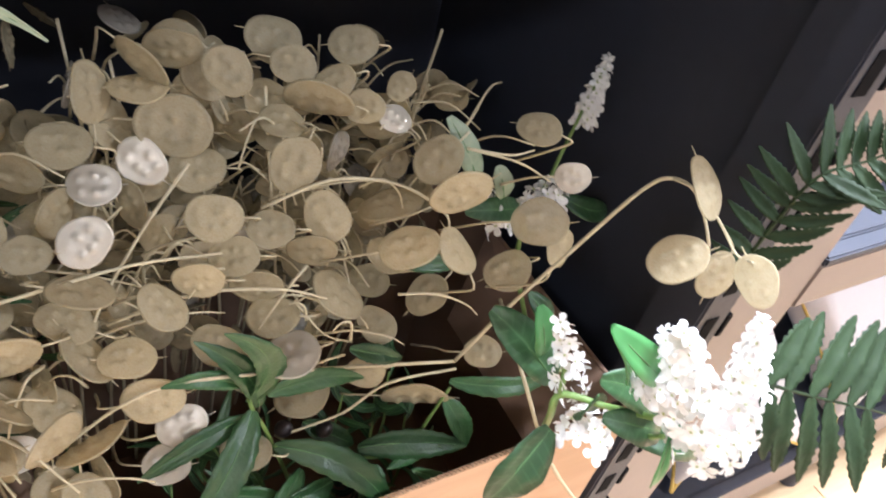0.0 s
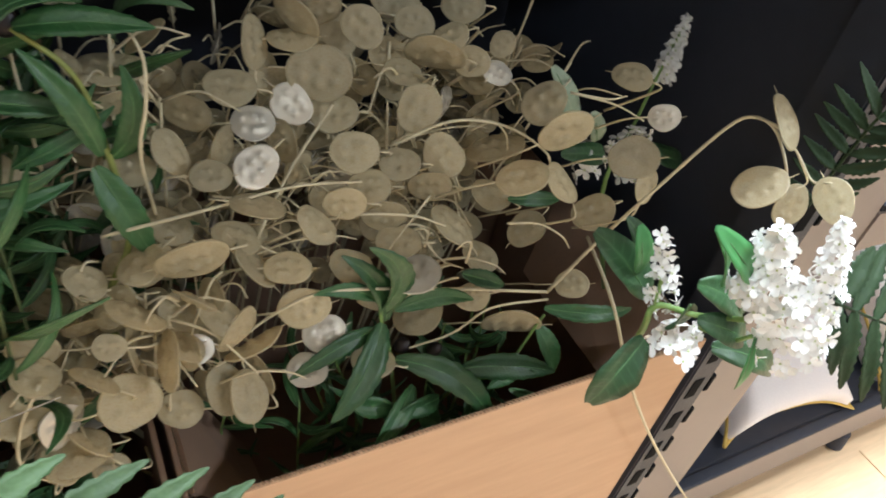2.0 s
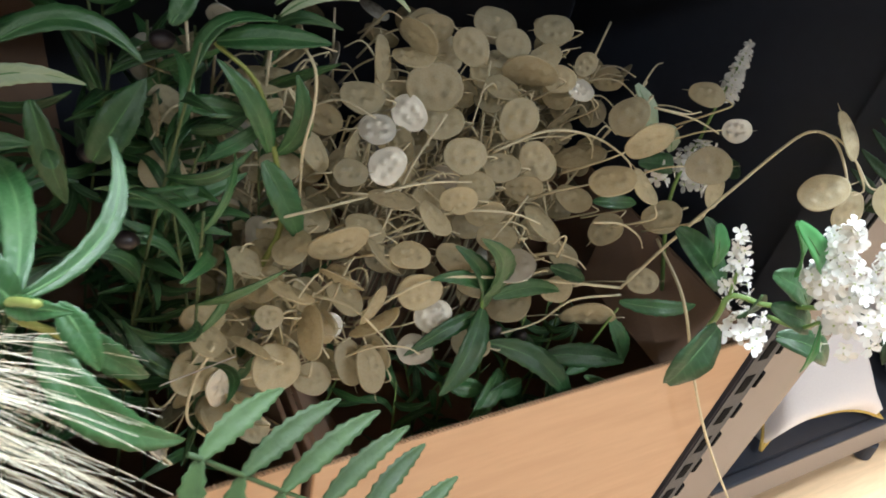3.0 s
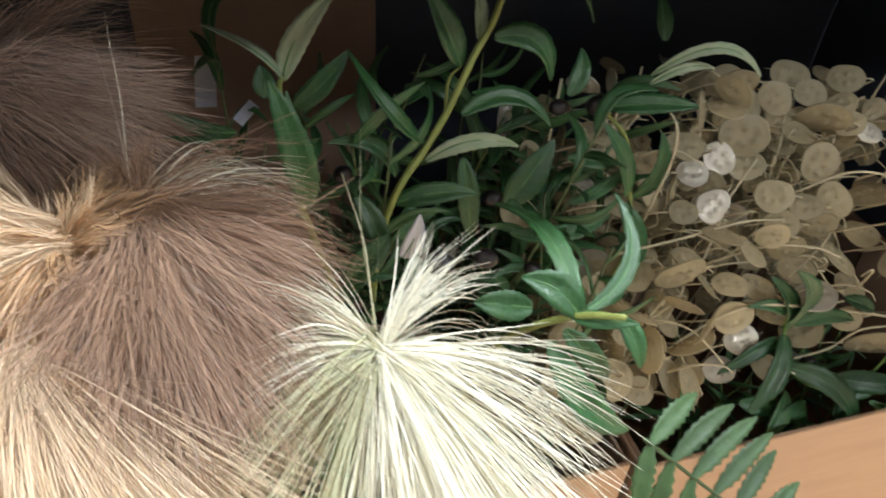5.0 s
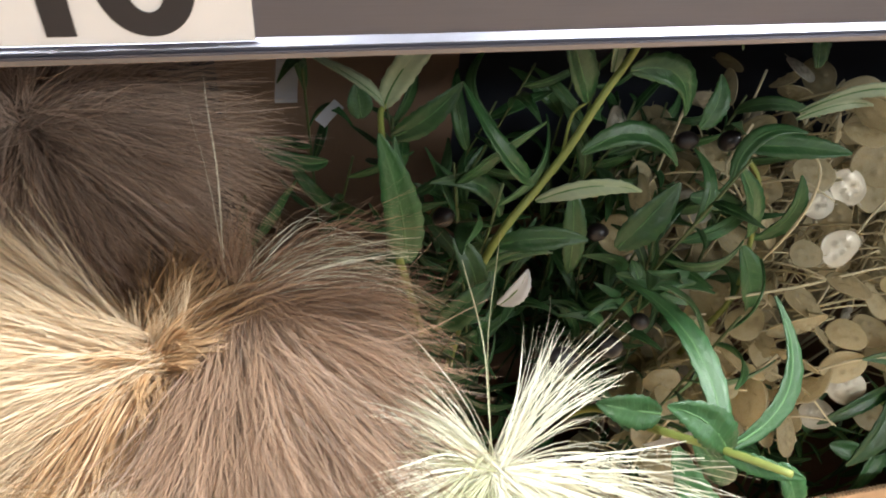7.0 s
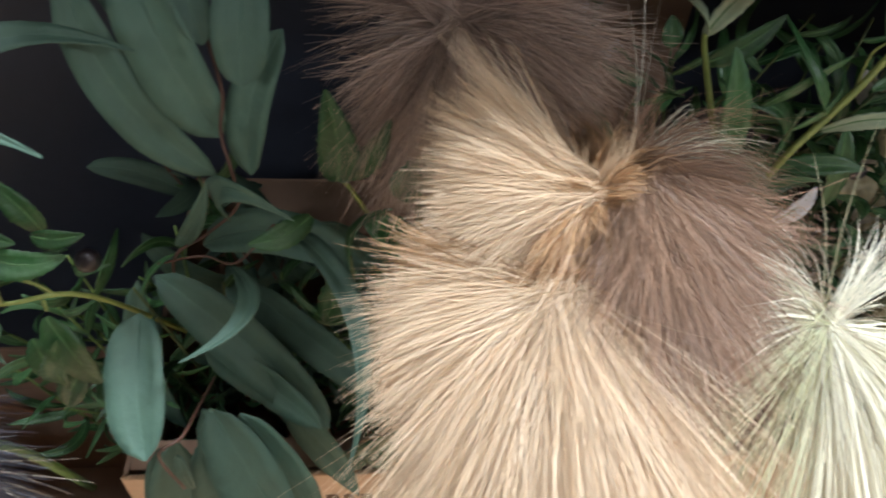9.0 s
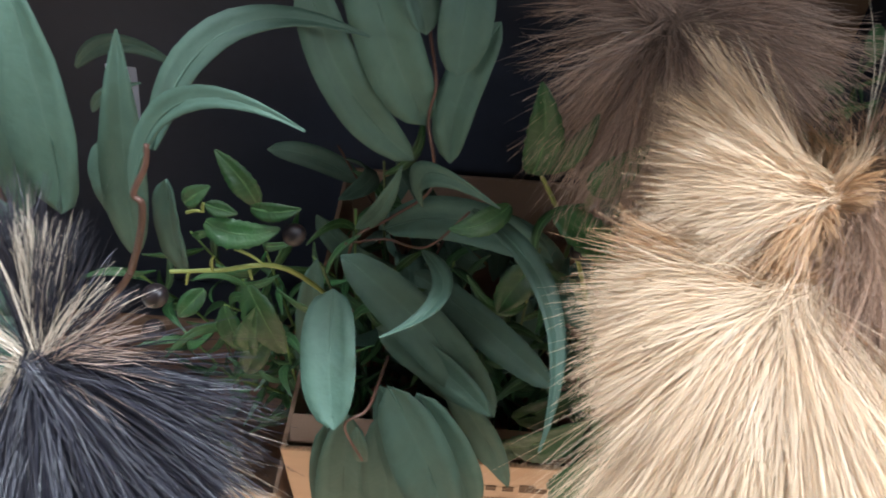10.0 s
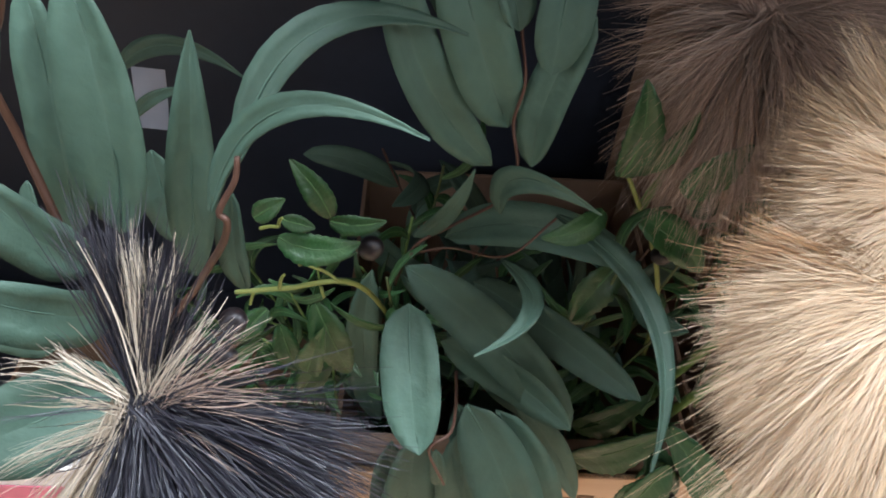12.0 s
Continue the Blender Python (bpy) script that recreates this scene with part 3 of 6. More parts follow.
def floret_mesh(seed):
    rng = random.Random(seed)
    bm = bmesh.new()
    for k in range(4):
        a = math.pi / 2 * k + rng.uniform(-0.15, 0.15)
        up = rng.uniform(0.15, 0.5)
        ca, sa = math.cos(a), math.sin(a)
        rows = []
        for r, wd, h in ((0.08, 0.1, 0.0), (0.35, 0.3, 0.1), (0.7, 0.4, 0.28), (0.95, 0.26, 0.36 + 0.05 * rng.random()), (1.05, 0.05, 0.34)):
            rows.append([bm.verts.new((r * ca - s * wd * sa, r * sa + s * wd * ca, h * up * 2 + 0.09 * abs(s) - 0.06 * (r > 0.9))) for s in (-1, 0, 1)])
        for p, q in zip(rows, rows[1:]):
            for k2 in range(2):
                bm.faces.new((p[k2], p[k2 + 1], q[k2 + 1], q[k2]))
    tube([(0, 0, -0.9), (0, 0, -0.3), (0, 0, 0.08)], 0.05, 0.09, 5, 1, bm)
    me = bpy.data.meshes.new("floret")
    bm.to_mesh(me)
    bm.free()
    for f in me.polygons:
        f.use_smooth = True
    me.materials.append(M_PETAL)
    return me


FLORETS = [floret_mesh(s) for s in range(5)]
bm = bmesh.new()
bmesh.ops.create_icosphere(bm, subdivisions=1, radius=0.17)
HEART = bpy.data.meshes.new("heart")
bm.to_mesh(HEART)
bm.free()
HEART.materials.append(M_HEART)


def flower_head(parent, a, b, radius, count, seed, taper):
    """Florets round the line from a to b; taper: how far it narrows to the tip."""
    rng = random.Random(seed)
    a, b = Vector(a), Vector(b)
    d = (b - a)
    length = d.length
    d.normalize()
    e1 = d.orthogonal().normalized()
    e2 = d.cross(e1)
    count = int(count * 1.1)
    for i in range(count):
        u = (i + rng.random()) / count
        r = radius * (1 - taper * u) * rng.uniform(0.75, 1.0)
        phi = i * 2.4 + rng.uniform(-0.4, 0.4)
        out = (math.cos(phi) * e1 + math.sin(phi) * e2 + d * (0.25 + 0.9 * u ** 3)).normalized()
        size = rng.uniform(0.0066, 0.0092) * (1 - 0.35 * taper * u)
        place = a + d * (length * u) + out * max(0.0, r - size * 0.4)
        q = out.to_track_quat("Z", "Y").to_matrix().to_4x4() @ pose(0, 0, 0, rng.uniform(-25, 25), rng.uniform(-25, 25), rng.uniform(0, 90))
        ob = link_mesh("floret", FLORETS[rng.randrange(5)], None, parent)
        ob.matrix_local = Matrix.Translation(place) @ q @ Matrix.Diagonal((size, size, size, 1))
        link_mesh("heart", HEART, None, ob)


def fern(parent, points, count, length, width, face=FACE, material=None):
    """Leaflets in pairs along a midrib."""
    pts = curve_points(points, 10)
    material = material or M_FERN_SHADED
    part("midrib", tube(points, 0.0016, 0.0007), material, parent, smooth=True)
    for i in range(count):
        u = 0.04 + 0.93 * i / count
        k = min(len(pts) - 2, int(u * (len(pts) - 1)))
        d = (pts[k + 1] - pts[k]).normalized()
        face = Vector(face)
        n = (face - d * face.dot(d)).normalized()
        s = d.cross(n)
        ln = length * (math.sin(math.pi * (0.22 + 0.75 * u)) ** 0.8)
        for side in (-1, 1):
            tip = pts[k] + (s * side * 0.85 + d * 0.52 + n * (0.05 - 0.2 * random.random())).normalized() * ln
            leaf(parent, material, pts[k], tip, width, 0.06, side * 0.05, 12 * side, "lance", fold=0.3, teeth=0.13, name="leaflet")


def rand_leaf_spray(seed, base, tip, count, size, material, stem_material, label, group, shape="lance", width=0.18, rib=None, name="olive_spray"):
    """A stem with pairs of leaves along it, for the depth of the boxes."""
    rng = random.Random(seed)
    t = thing(name, label, "artificial plant", group=group)
    b, e = Vector(base), Vector(tip)
    mid = (b + e) / 2 + Vector((rng.uniform(-0.03, 0.03), rng.uniform(-0.03, 0.03), 0.02))
    pts = curve_points([b, mid, e], 12)
    part("stem", tube([b, mid, e], 0.0017, 0.001), stem_material, t, smooth=True)
    for i in range(count):
        u = 0.25 + 0.75 * i / max(1, count - 1)
        k = min(len(pts) - 2, int(u * (len(pts) - 1)))
        d = (pts[k + 1] - pts[k]).normalized()
        phi = i * 2.4 + rng.uniform(-0.5, 0.5)
        e1 = d.orthogonal().normalized()
        out = math.cos(phi) * e1 + math.sin(phi) * d.cross(e1)
        ln = size * rng.uniform(0.75, 1.15)
        tp = pts[k] + (out * 0.85 + d * 0.5 + Vector((0, -0.15, 0))).normalized() * ln
        leaf(t, material, pts[k], tp, ln * width * rng.uniform(0.8, 1.1), rng.uniform(0.05, 0.26), rng.uniform(-0.24, 0.24), rng.uniform(-60, 60), shape, rib=rib)
    return t


# ---- honesty: papery pods on straw stems, in the honesty box ----
honesty_a = thing("honesty_stem", "dried honesty stem with papery translucent beige seed pods", "dried flower", group="honesty stems")
pods(honesty_a, [
    (0.504, 0.167, 0.785, 0.0410, 25, -37, -37, 0),
    (0.555, 0.165, 0.758, 0.0368, -40, 62, -149, 0),
    (0.517, 0.121, 0.805, 0.0344, -86, -36, 93, 0),
    (0.517, 0.182, 0.830, 0.0428, 13, -43, 97, 0),
])
honesty_b = thing("honesty_stem", "dried honesty stem with papery translucent beige seed pods", "dried flower", group="honesty stems")
pods(honesty_b, [
    (0.391, 0.250, 0.746, 0.0360, 8, -33, 110, 0),
    (0.397, 0.270, 0.780, 0.0456, 101, -36, -19, 0),
    (0.394, 0.300, 0.787, 0.0390, -33, 47, 174, 0),
    (0.464, 0.288, 0.811, 0.0333, -26, 3, 134, 0),
    (0.467, 0.245, 0.800, 0.0253, 62, -18, -42, 1),
    (0.447, 0.240, 0.768, 0.0407, 59, -18, -39, 0),
    (0.488, 0.250, 0.725, 0.0309, 44, -58, 46, 0),
    (0.395, 0.276, 0.676, 0.0372, -10, 42, -178, 0),
    (0.482, 0.289, 0.666, 0.0424, -30, 33, 158, 0),
    (0.444, 0.247, 0.622, 0.0322, 47, -17, -34, 0),
    (0.388, 0.248, 0.587, 0.0560, 111, -14, -30, 0),
])
honesty_c = thing("honesty_stem", "dried honesty stem with papery translucent beige seed pods", "dried flower", group="honesty stems")
pods(honesty_c, [
    (0.306, 0.340, 0.767, 0.0407, -30, 54, -156, 0),
    (0.326, 0.322, 0.732, 0.0390, -45, -38, 115, 0),
    (0.380, 0.328, 0.727, 0.0521, -8, -22, -23, 0),
    (0.410, 0.394, 0.787, 0.0257, 45, -54, 3, 0),
    (0.401, 0.379, 0.768, 0.0266, -40, -14, 136, 1),
    (0.377, 0.386, 0.777, 0.0319, 70, -11, -29, 0),
    (0.326, 0.288, 0.685, 0.0448, 10, -24, 123, 0),
    (0.363, 0.287, 0.641, 0.0351, 15, 18, -56, 0),
    (0.314, 0.315, 0.708, 0.0371, -95, 9, 154, 0),
    (0.381, 0.317, 0.685, 0.0379, -19, -4, 138, 0),
])
honesty_d = thing("honesty_stem", "dried honesty stem with papery translucent beige seed pods", "dried flower", group="honesty stems")
pods(honesty_d, [
    (0.246, 0.320, 0.749, 0.0380, -55, 6, 159, 0),
    (0.282, 0.313, 0.737, 0.0328, -37, 8, 156, 0),
    (0.227, 0.286, 0.730, 0.0327, -86, 5, 159, 0),
    (0.239, 0.288, 0.662, 0.0359, -19, -9, 145, 0),
    (0.270, 0.303, 0.696, 0.0377, -93, 7, 157, 0),
    (0.248, 0.371, 0.751, 0.0401, -36, 6, 161, 0),
    (0.255, 0.306, 0.725, 0.0344, -26, 7, 158, 0),
])
honesty_e = thing("honesty_stem", "dried honesty stem with papery translucent beige seed pods", "dried flower", group="honesty stems")
pods(honesty_e, [
    (0.182, 0.364, 0.754, 0.0335, 39, -2, -14, 1),
    (0.213, 0.370, 0.763, 0.0351, 51, 34, -44, 1),
    (0.235, 0.374, 0.785, 0.0502, 69, 3, -23, 0),
    (0.189, 0.388, 0.806, 0.0398, 49, -62, 85, 0),
    (0.167, 0.369, 0.783, 0.0377, -26, -2, 165, 0),
    (0.221, 0.391, 0.823, 0.0402, 116, 35, -39, 0),
    (0.218, 0.388, 0.807, 0.0382, 4, -5, -17, 0),
    (0.202, 0.355, 0.741, 0.0342, 71, 50, -73, 0),
    (0.200, 0.395, 0.776, 0.0343, 21, -59, 95, 0),
    (0.139, 0.383, 0.756, 0.0371, 93, 18, -22, 0),
    (0.093, 0.394, 0.790, 0.0454, -5, -1, 174, 0),
])
honesty_f = thing("honesty_stem", "dried honesty stem with papery translucent beige seed pods", "dried flower", group="honesty stems")
pods(honesty_f, [
    (0.169, 0.310, 0.755, 0.0341, -43, 36, -164, 1),
    (0.138, 0.309, 0.753, 0.0280, 32, 0, -13, 0),
    (0.161, 0.278, 0.747, 0.0374, -10, 7, -22, 0),
    (0.204, 0.280, 0.719, 0.0347, -5, 30, -52, 0),
    (0.114, 0.260, 0.727, 0.0475, -105, 9, 178, 0),
    (0.158, 0.275, 0.696, 0.0397, -32, 34, -56, 0),
    (0.179, 0.265, 0.697, 0.0343, 9, -2, -18, 0),
    (0.193, 0.248, 0.597, 0.0331, 38, -2, -20, 1),
    (0.190, 0.256, 0.662, 0.0400, 72, -9, -12, 0),
    (0.111, 0.259, 0.641, 0.0273, 40, 4, -15, 1),
    (0.155, 0.247, 0.608, 0.0342, -82, -32, 109, 0),
])
pods(honesty_f, [
    (0.152, 0.253, 0.637, 0.0465, -38, -19, 7, 0),
    (0.151, 0.295, 0.707, 0.0359, -3, -16, 151, 0),
    (0.109, 0.312, 0.713, 0.0351, -6, -27, 146, 0),
    (0.118, 0.337, 0.756, 0.0345, 12, -48, 120, 0),
    (0.091, 0.335, 0.748, 0.0339, 16, 4, -8, 0),
    (0.134, 0.280, 0.646, 0.0375, 4, -28, 132, 0),
])
honesty_g = thing("honesty_stem", "dried honesty stem with papery translucent beige seed pods", "dried flower", group="honesty stems")
pods(honesty_g, [
    (0.075, 0.252, 0.695, 0.0409, -28, 21, -28, 0),
    (0.091, 0.240, 0.658, 0.0430, -65, -39, 78, 0),
    (0.062, 0.250, 0.613, 0.0466, 79, -1, -0, 0),
    (0.095, 0.239, 0.603, 0.0325, -36, -6, 165, 0),
    (0.127, 0.239, 0.612, 0.0388, -27, 37, -93, 0),
    (0.141, 0.228, 0.612, 0.0404, -32, 36, -94, 0),
    (0.024, 0.229, 0.602, 0.0461, -4, -6, 177, 0),
    (0.044, 0.224, 0.576, 0.0261, -32, -10, 166, 0),
    (0.021, 0.243, 0.638, 0.0314, 22, 12, -11, 0),
    (0.057, 0.237, 0.688, 0.0209, -40, -9, 169, 0),
    (0.085, 0.279, 0.712, 0.0330, -3, 25, -160, 0),
])
pods(honesty_g, [
    (0.051, 0.285, 0.700, 0.0291, -10, -30, 146, 0),
    (0.015, 0.259, 0.676, 0.0316, -78, -12, 172, 0),
])
pods(honesty_g, [
    (-0.037, 0.200, 0.632, 0.0409, 60, 7, 115, 1),
    (0.034, 0.225, 0.611, 0.0350, 57, -17, 132, 0),
    (0.014, 0.225, 0.598, 0.0356, 47, 15, 82, 0),
    (0.063, 0.235, 0.631, 0.0453, 45, 15, 20, 0),
    (0.014, 0.240, 0.673, 0.0348, 25, 15, 60, 0),
    (0.002, 0.235, 0.648, 0.0359, 40, -25, 35, 0),
    (0.045, 0.240, 0.656, 0.0338, 35, -25, 150, 0),
])
honesty_h = thing("honesty_stem", "dried honesty stem with papery translucent beige seed pods", "dried flower", group="honesty stems")
pods(honesty_h, [
    (0.355, 0.254, 0.755, 0.0416, 12, -22, -26, 0),
    (0.277, 0.286, 0.680, 0.0379, -17, 8, 156, 0),
    (0.280, 0.257, 0.670, 0.0426, -11, 19, 166, 1),
    (0.343, 0.258, 0.625, 0.0313, -58, 19, 159, 0),
    (0.295, 0.263, 0.614, 0.0451, -11, 28, 179, 0),
    (0.205, 0.250, 0.635, 0.0346, 38, -16, -5, 1),
    (0.246, 0.240, 0.596, 0.0369, -13, -0, 149, 0),
    (0.259, 0.273, 0.639, 0.0368, -18, 6, 157, 0),
])
honesty_i = thing("honesty_stem", "dried honesty stem with papery translucent beige seed pods", "dried flower", group="honesty stems")
pods(honesty_i, [
    (0.276, 0.395, 0.810, 0.0367, 58, 37, -46, 0),
    (0.324, 0.401, 0.808, 0.0338, 50, 8, -33, 0),
    (0.339, 0.385, 0.788, 0.0530, -119, 1, 149, 0),
    (0.311, 0.383, 0.774, 0.0342, 18, 9, -33, 0),
    (0.349, 0.382, 0.804, 0.0303, -36, 28, 162, 0),
    (0.309, 0.407, 0.776, 0.0377, -51, -18, 143, 0),
    (0.266, 0.417, 0.794, 0.0362, -24, -46, 126, 0),
    (0.245, 0.414, 0.819, 0.0388, 103, -6, -18, 0),
    (0.318, 0.429, 0.814, 0.0419, -44, -9, 149, 0),
    (0.373, 0.411, 0.816, 0.0380, -40, 11, 152, 0),
])
part("stem", tube([(0.420, 0.250, 0.616), (0.442, 0.236, 0.687), (0.473, 0.227, 0.745), (0.506, 0.218, 0.802), (0.521, 0.210, 0.816), (0.532, 0.195, 0.812), (0.530, 0.170, 0.794), (0.534, 0.168, 0.779)], 0.00165, 0.00105), M_STRAW, honesty_a, smooth=True)
part("twig", tube([(0.521, 0.210, 0.816), (0.523, 0.190, 0.820), (0.531, 0.170, 0.809), (0.533, 0.150, 0.798), (0.508, 0.125, 0.819)], 0.00113, 0.00075), M_STRAW, honesty_a, smooth=True)
part("twig", tube([(0.531, 0.170, 0.809), (0.557, 0.165, 0.782), (0.546, 0.165, 0.776)], 0.00097, 0.00068), M_STRAW, honesty_a, smooth=True)
part("stem", tube([(0.137, 0.260, 0.634), (0.173, 0.255, 0.667), (0.213, 0.250, 0.679), (0.314, 0.250, 0.651), (0.420, 0.250, 0.616)], 0.00105, 0.0015), M_STRAW, honesty_h, smooth=True)
part("twig", tube([(0.274, 0.245, 0.594), (0.322, 0.245, 0.599), (0.359, 0.248, 0.616), (0.424, 0.250, 0.605)], 0.0009, 0.00135), M_STRAW, honesty_h, smooth=True)
part("stem", tube([(0.466, 0.270, 0.655), (0.450, 0.200, 0.640), (0.489, 0.172, 0.547), (0.593, 0.168, 0.391), (0.779, 0.166, 0.143), (1.290, 0.170, -0.520)], 0.00165, 0.00165), M_STRAW, honesty_a, smooth=True)
part("stem", tube([(0.065, 0.290, 0.732), (0.124, 0.285, 0.744), (0.189, 0.290, 0.749), (0.245, 0.300, 0.736)], 0.00135, 0.0009), M_STRAW, honesty_f, smooth=True)
part("stem", tube([(0.173, 0.300, 0.692), (0.225, 0.290, 0.714), (0.277, 0.280, 0.713), (0.311, 0.275, 0.699)], 0.00135, 0.0009), M_STRAW, honesty_d, smooth=True)
part("twig", tube([(0.293, 0.285, 0.689), (0.310, 0.270, 0.667), (0.331, 0.265, 0.656)], 0.00097, 0.00068), M_STRAW, honesty_d, smooth=True)
part("stem", tube([(0.280, 0.330, 0.742), (0.326, 0.320, 0.766), (0.373, 0.310, 0.761), (0.402, 0.290, 0.746), (0.404, 0.280, 0.735)], 0.00135, 0.0009), M_STRAW, honesty_c, smooth=True)
part("stem", tube([(0.408, 0.290, 0.801), (0.438, 0.280, 0.798), (0.463, 0.285, 0.795)], 0.00105, 0.00068), M_STRAW, honesty_b, smooth=True)
part("twig", tube([(0.408, 0.290, 0.801), (0.438, 0.270, 0.799), (0.453, 0.250, 0.795)], 0.00105, 0.00068), M_STRAW, honesty_b, smooth=True)
part("stem", tube([(0.016, 0.230, 0.677), (-0.000, 0.225, 0.646), (-0.005, 0.220, 0.612), (0.013, 0.220, 0.580)], 0.00135, 0.00105), M_STRAW, honesty_g, smooth=True)
part("stem", tube([(0.095, 0.330, 0.857), (0.103, 0.310, 0.844), (0.101, 0.300, 0.818), (0.095, 0.300, 0.779), (0.107, 0.330, 0.687)], 0.00105, 0.0012), M_STRAW, honesty_g, smooth=True)
part("stem", tube([(0.238, 0.350, 0.772), (0.203, 0.330, 0.738), (0.173, 0.300, 0.714), (0.158, 0.290, 0.682)], 0.0012, 0.00105), M_STRAW, honesty_e, smooth=True)

# fine arching stalks through the pods
stalk_rng = random.Random(77)
for k in range(34):
    owner = (honesty_b, honesty_c, honesty_d, honesty_e, honesty_f, honesty_h, honesty_i)[k % 7]
    q = Vector((stalk_rng.uniform(0.1, 0.36), stalk_rng.uniform(0.245, 0.36), 0))
    q.z = 0.58 + 0.62 * (q.y - 0.2) + stalk_rng.uniform(0.0, 0.09)
    e = q + Vector((stalk_rng.uniform(-0.04, 0.09), stalk_rng.uniform(-0.025, 0.01), stalk_rng.uniform(-0.05, 0.03)))
    arch = Vector((0, -0.006, stalk_rng.uniform(0.008, 0.022)))
    part("stalk", tube([q, q.lerp(e, 0.35) + arch, q.lerp(e, 0.75) + arch * 0.8, e], 0.0012, 0.0006, 5, 5), M_STRAW, owner, smooth=True)

# ---- eucalyptus stems in the printed box ----
gum_a = thing("eucalyptus_stem", "grey-green eucalyptus stem with broad leaves and a reddish twig", "artificial plant", group="eucalyptus stems")
gum_b = thing("eucalyptus_stem", "drooping eucalyptus stem with long grey-green leaves", "artificial plant", group="eucalyptus stems")
gum_c = thing("eucalyptus_stem", "tall eucalyptus stem with large pointed grey-green leaves", "artificial plant", group="eucalyptus stems")
leaf(gum_c, M_EUC, (-0.770, 0.202, 0.813), (-0.769, 0.245, 0.945), 0.0280, 0.06, 0.03, 8, "gum", rib=M_EUCRIB, fold=0.42)
leaf(gum_c, M_EUC, (-0.738, 0.192, 0.827), (-0.745, 0.240, 0.952), 0.0400, 0.06, 0.06, -4, "gum", rib=M_EUCRIB, fold=0.42)
leaf(gum_c, M_EUC, (-0.709, 0.202, 0.781), (-0.692, 0.238, 0.927), 0.0269, 0.05, 0, 12, "lanceo", rib=M_EUCRIB, fold=0.42)
leaf(gum_c, M_EUC, (-0.665, 0.187, 0.887), (-0.554, 0.245, 0.928), 0.0199, 0.1, -0.26, -12, "sickle", rib=M_EUCRIB, fold=0.42)
leaf(gum_c, M_EUC, (-0.680, 0.177, 0.862), (-0.572, 0.156, 0.932), 0.0152, 0.1, -0.24, -10, "sickle", rib=M_EUCRIB, fold=0.42)
leaf(gum_c, M_EUC, (-0.685, 0.227, 0.828), (-0.683, 0.210, 0.757), 0.0212, 0.05, 0.03, 20, "gum", rib=M_EUCRIB, fold=0.42)
leaf(gum_c, M_EUC, (-0.749, 0.177, 0.816), (-0.795, 0.180, 0.876), 0.0335, 0.08, -0.06, 0, "gum", rib=M_EUCRIB, fold=0.42)
leaf(gum_c, M_EUC, (-0.741, 0.162, 0.794), (-0.790, 0.130, 0.850), 0.0350, 0.08, -0.05, 0, "gum", rib=M_EUCRIB, fold=0.42)
leaf(gum_c, M_EUC, (-0.740, 0.142, 0.759), (-0.811, 0.090, 0.767), 0.0530, 0.06, -0.04, 0, "gum", rib=M_EUCRIB, fold=0.42)
leaf(gum_c, M_EUC, (-0.827, 0.212, 0.682), (-0.876, 0.210, 0.708), 0.0237, 0.05, 0, 0, "gum", rib=M_EUCRIB, fold=0.42)
leaf(gum_c, M_EUC, (-0.771, 0.312, 0.848), (-0.687, 0.300, 0.856), 0.0131, 0.12, -0.22, 12, "sickle", rib=M_EUCRIB, fold=0.42)
leaf(gum_c, M_EUC, (-0.765, 0.302, 0.818), (-0.722, 0.300, 0.847), 0.0089, 0.1, -0.1, 12, "lanceo", rib=M_EUCRIB, fold=0.42)
leaf(gum_c, M_EUC, (-0.756, 0.212, 0.973), (-0.759, 0.180, 0.934), 0.0130, 0.08, 0.05, 0, "gum", rib=M_EUCRIB, fold=0.42)
leaf(gum_c, M_EUC, (-0.805, 0.232, 0.825), (-0.799, 0.210, 0.793), 0.0136, 0.05, 0, 20, "gum", rib=M_EUCRIB, fold=0.42)
leaf(gum_c, M_EUC, (-0.741, 0.262, 0.827), (-0.731, 0.240, 0.767), 0.0256, 0.05, 0, 10, "gum", rib=M_EUCRIB, fold=0.42)
leaf(gum_a, M_EUC, (-0.594, 0.282, 0.952), (-0.531, 0.264, 0.826), 0.0294, 0.06, 0.1, 0, "gum", rib=M_EUCRIB, fold=0.42)
leaf(gum_a, M_EUC, (-0.562, 0.287, 0.961), (-0.524, 0.267, 0.854), 0.0386, 0.07, 0.03, 6, "gum", rib=M_EUCRIB, fold=0.42)
leaf(gum_a, M_EUC, (-0.583, 0.297, 0.952), (-0.549, 0.280, 0.898), 0.0200, 0.05, 0.02, -14, "gum", rib=M_EUCRIB, fold=0.42)
leaf(gum_a, M_EUC, (-0.535, 0.287, 0.953), (-0.525, 0.270, 0.917), 0.0207, 0.06, 0, -8, "gum", rib=M_EUCRIB, fold=0.42)
leaf(gum_a, M_EUC, (-0.499, 0.287, 0.956), (-0.505, 0.260, 0.897), 0.0310, 0.08, 0.02, -8, "gum", rib=M_EUCRIB, fold=0.42)
leaf(gum_a, M_EUC, (-0.482, 0.282, 0.921), (-0.507, 0.257, 0.832), 0.0267, 0.06, 0.08, 10, "gum", rib=M_EUCRIB, fold=0.42)
leaf(gum_a, M_EUC, (-0.524, 0.247, 0.801), (-0.475, 0.200, 0.849), 0.0180, 0.2, -0.3, 10, "sickle", rib=M_EUCRIB, fold=0.42)
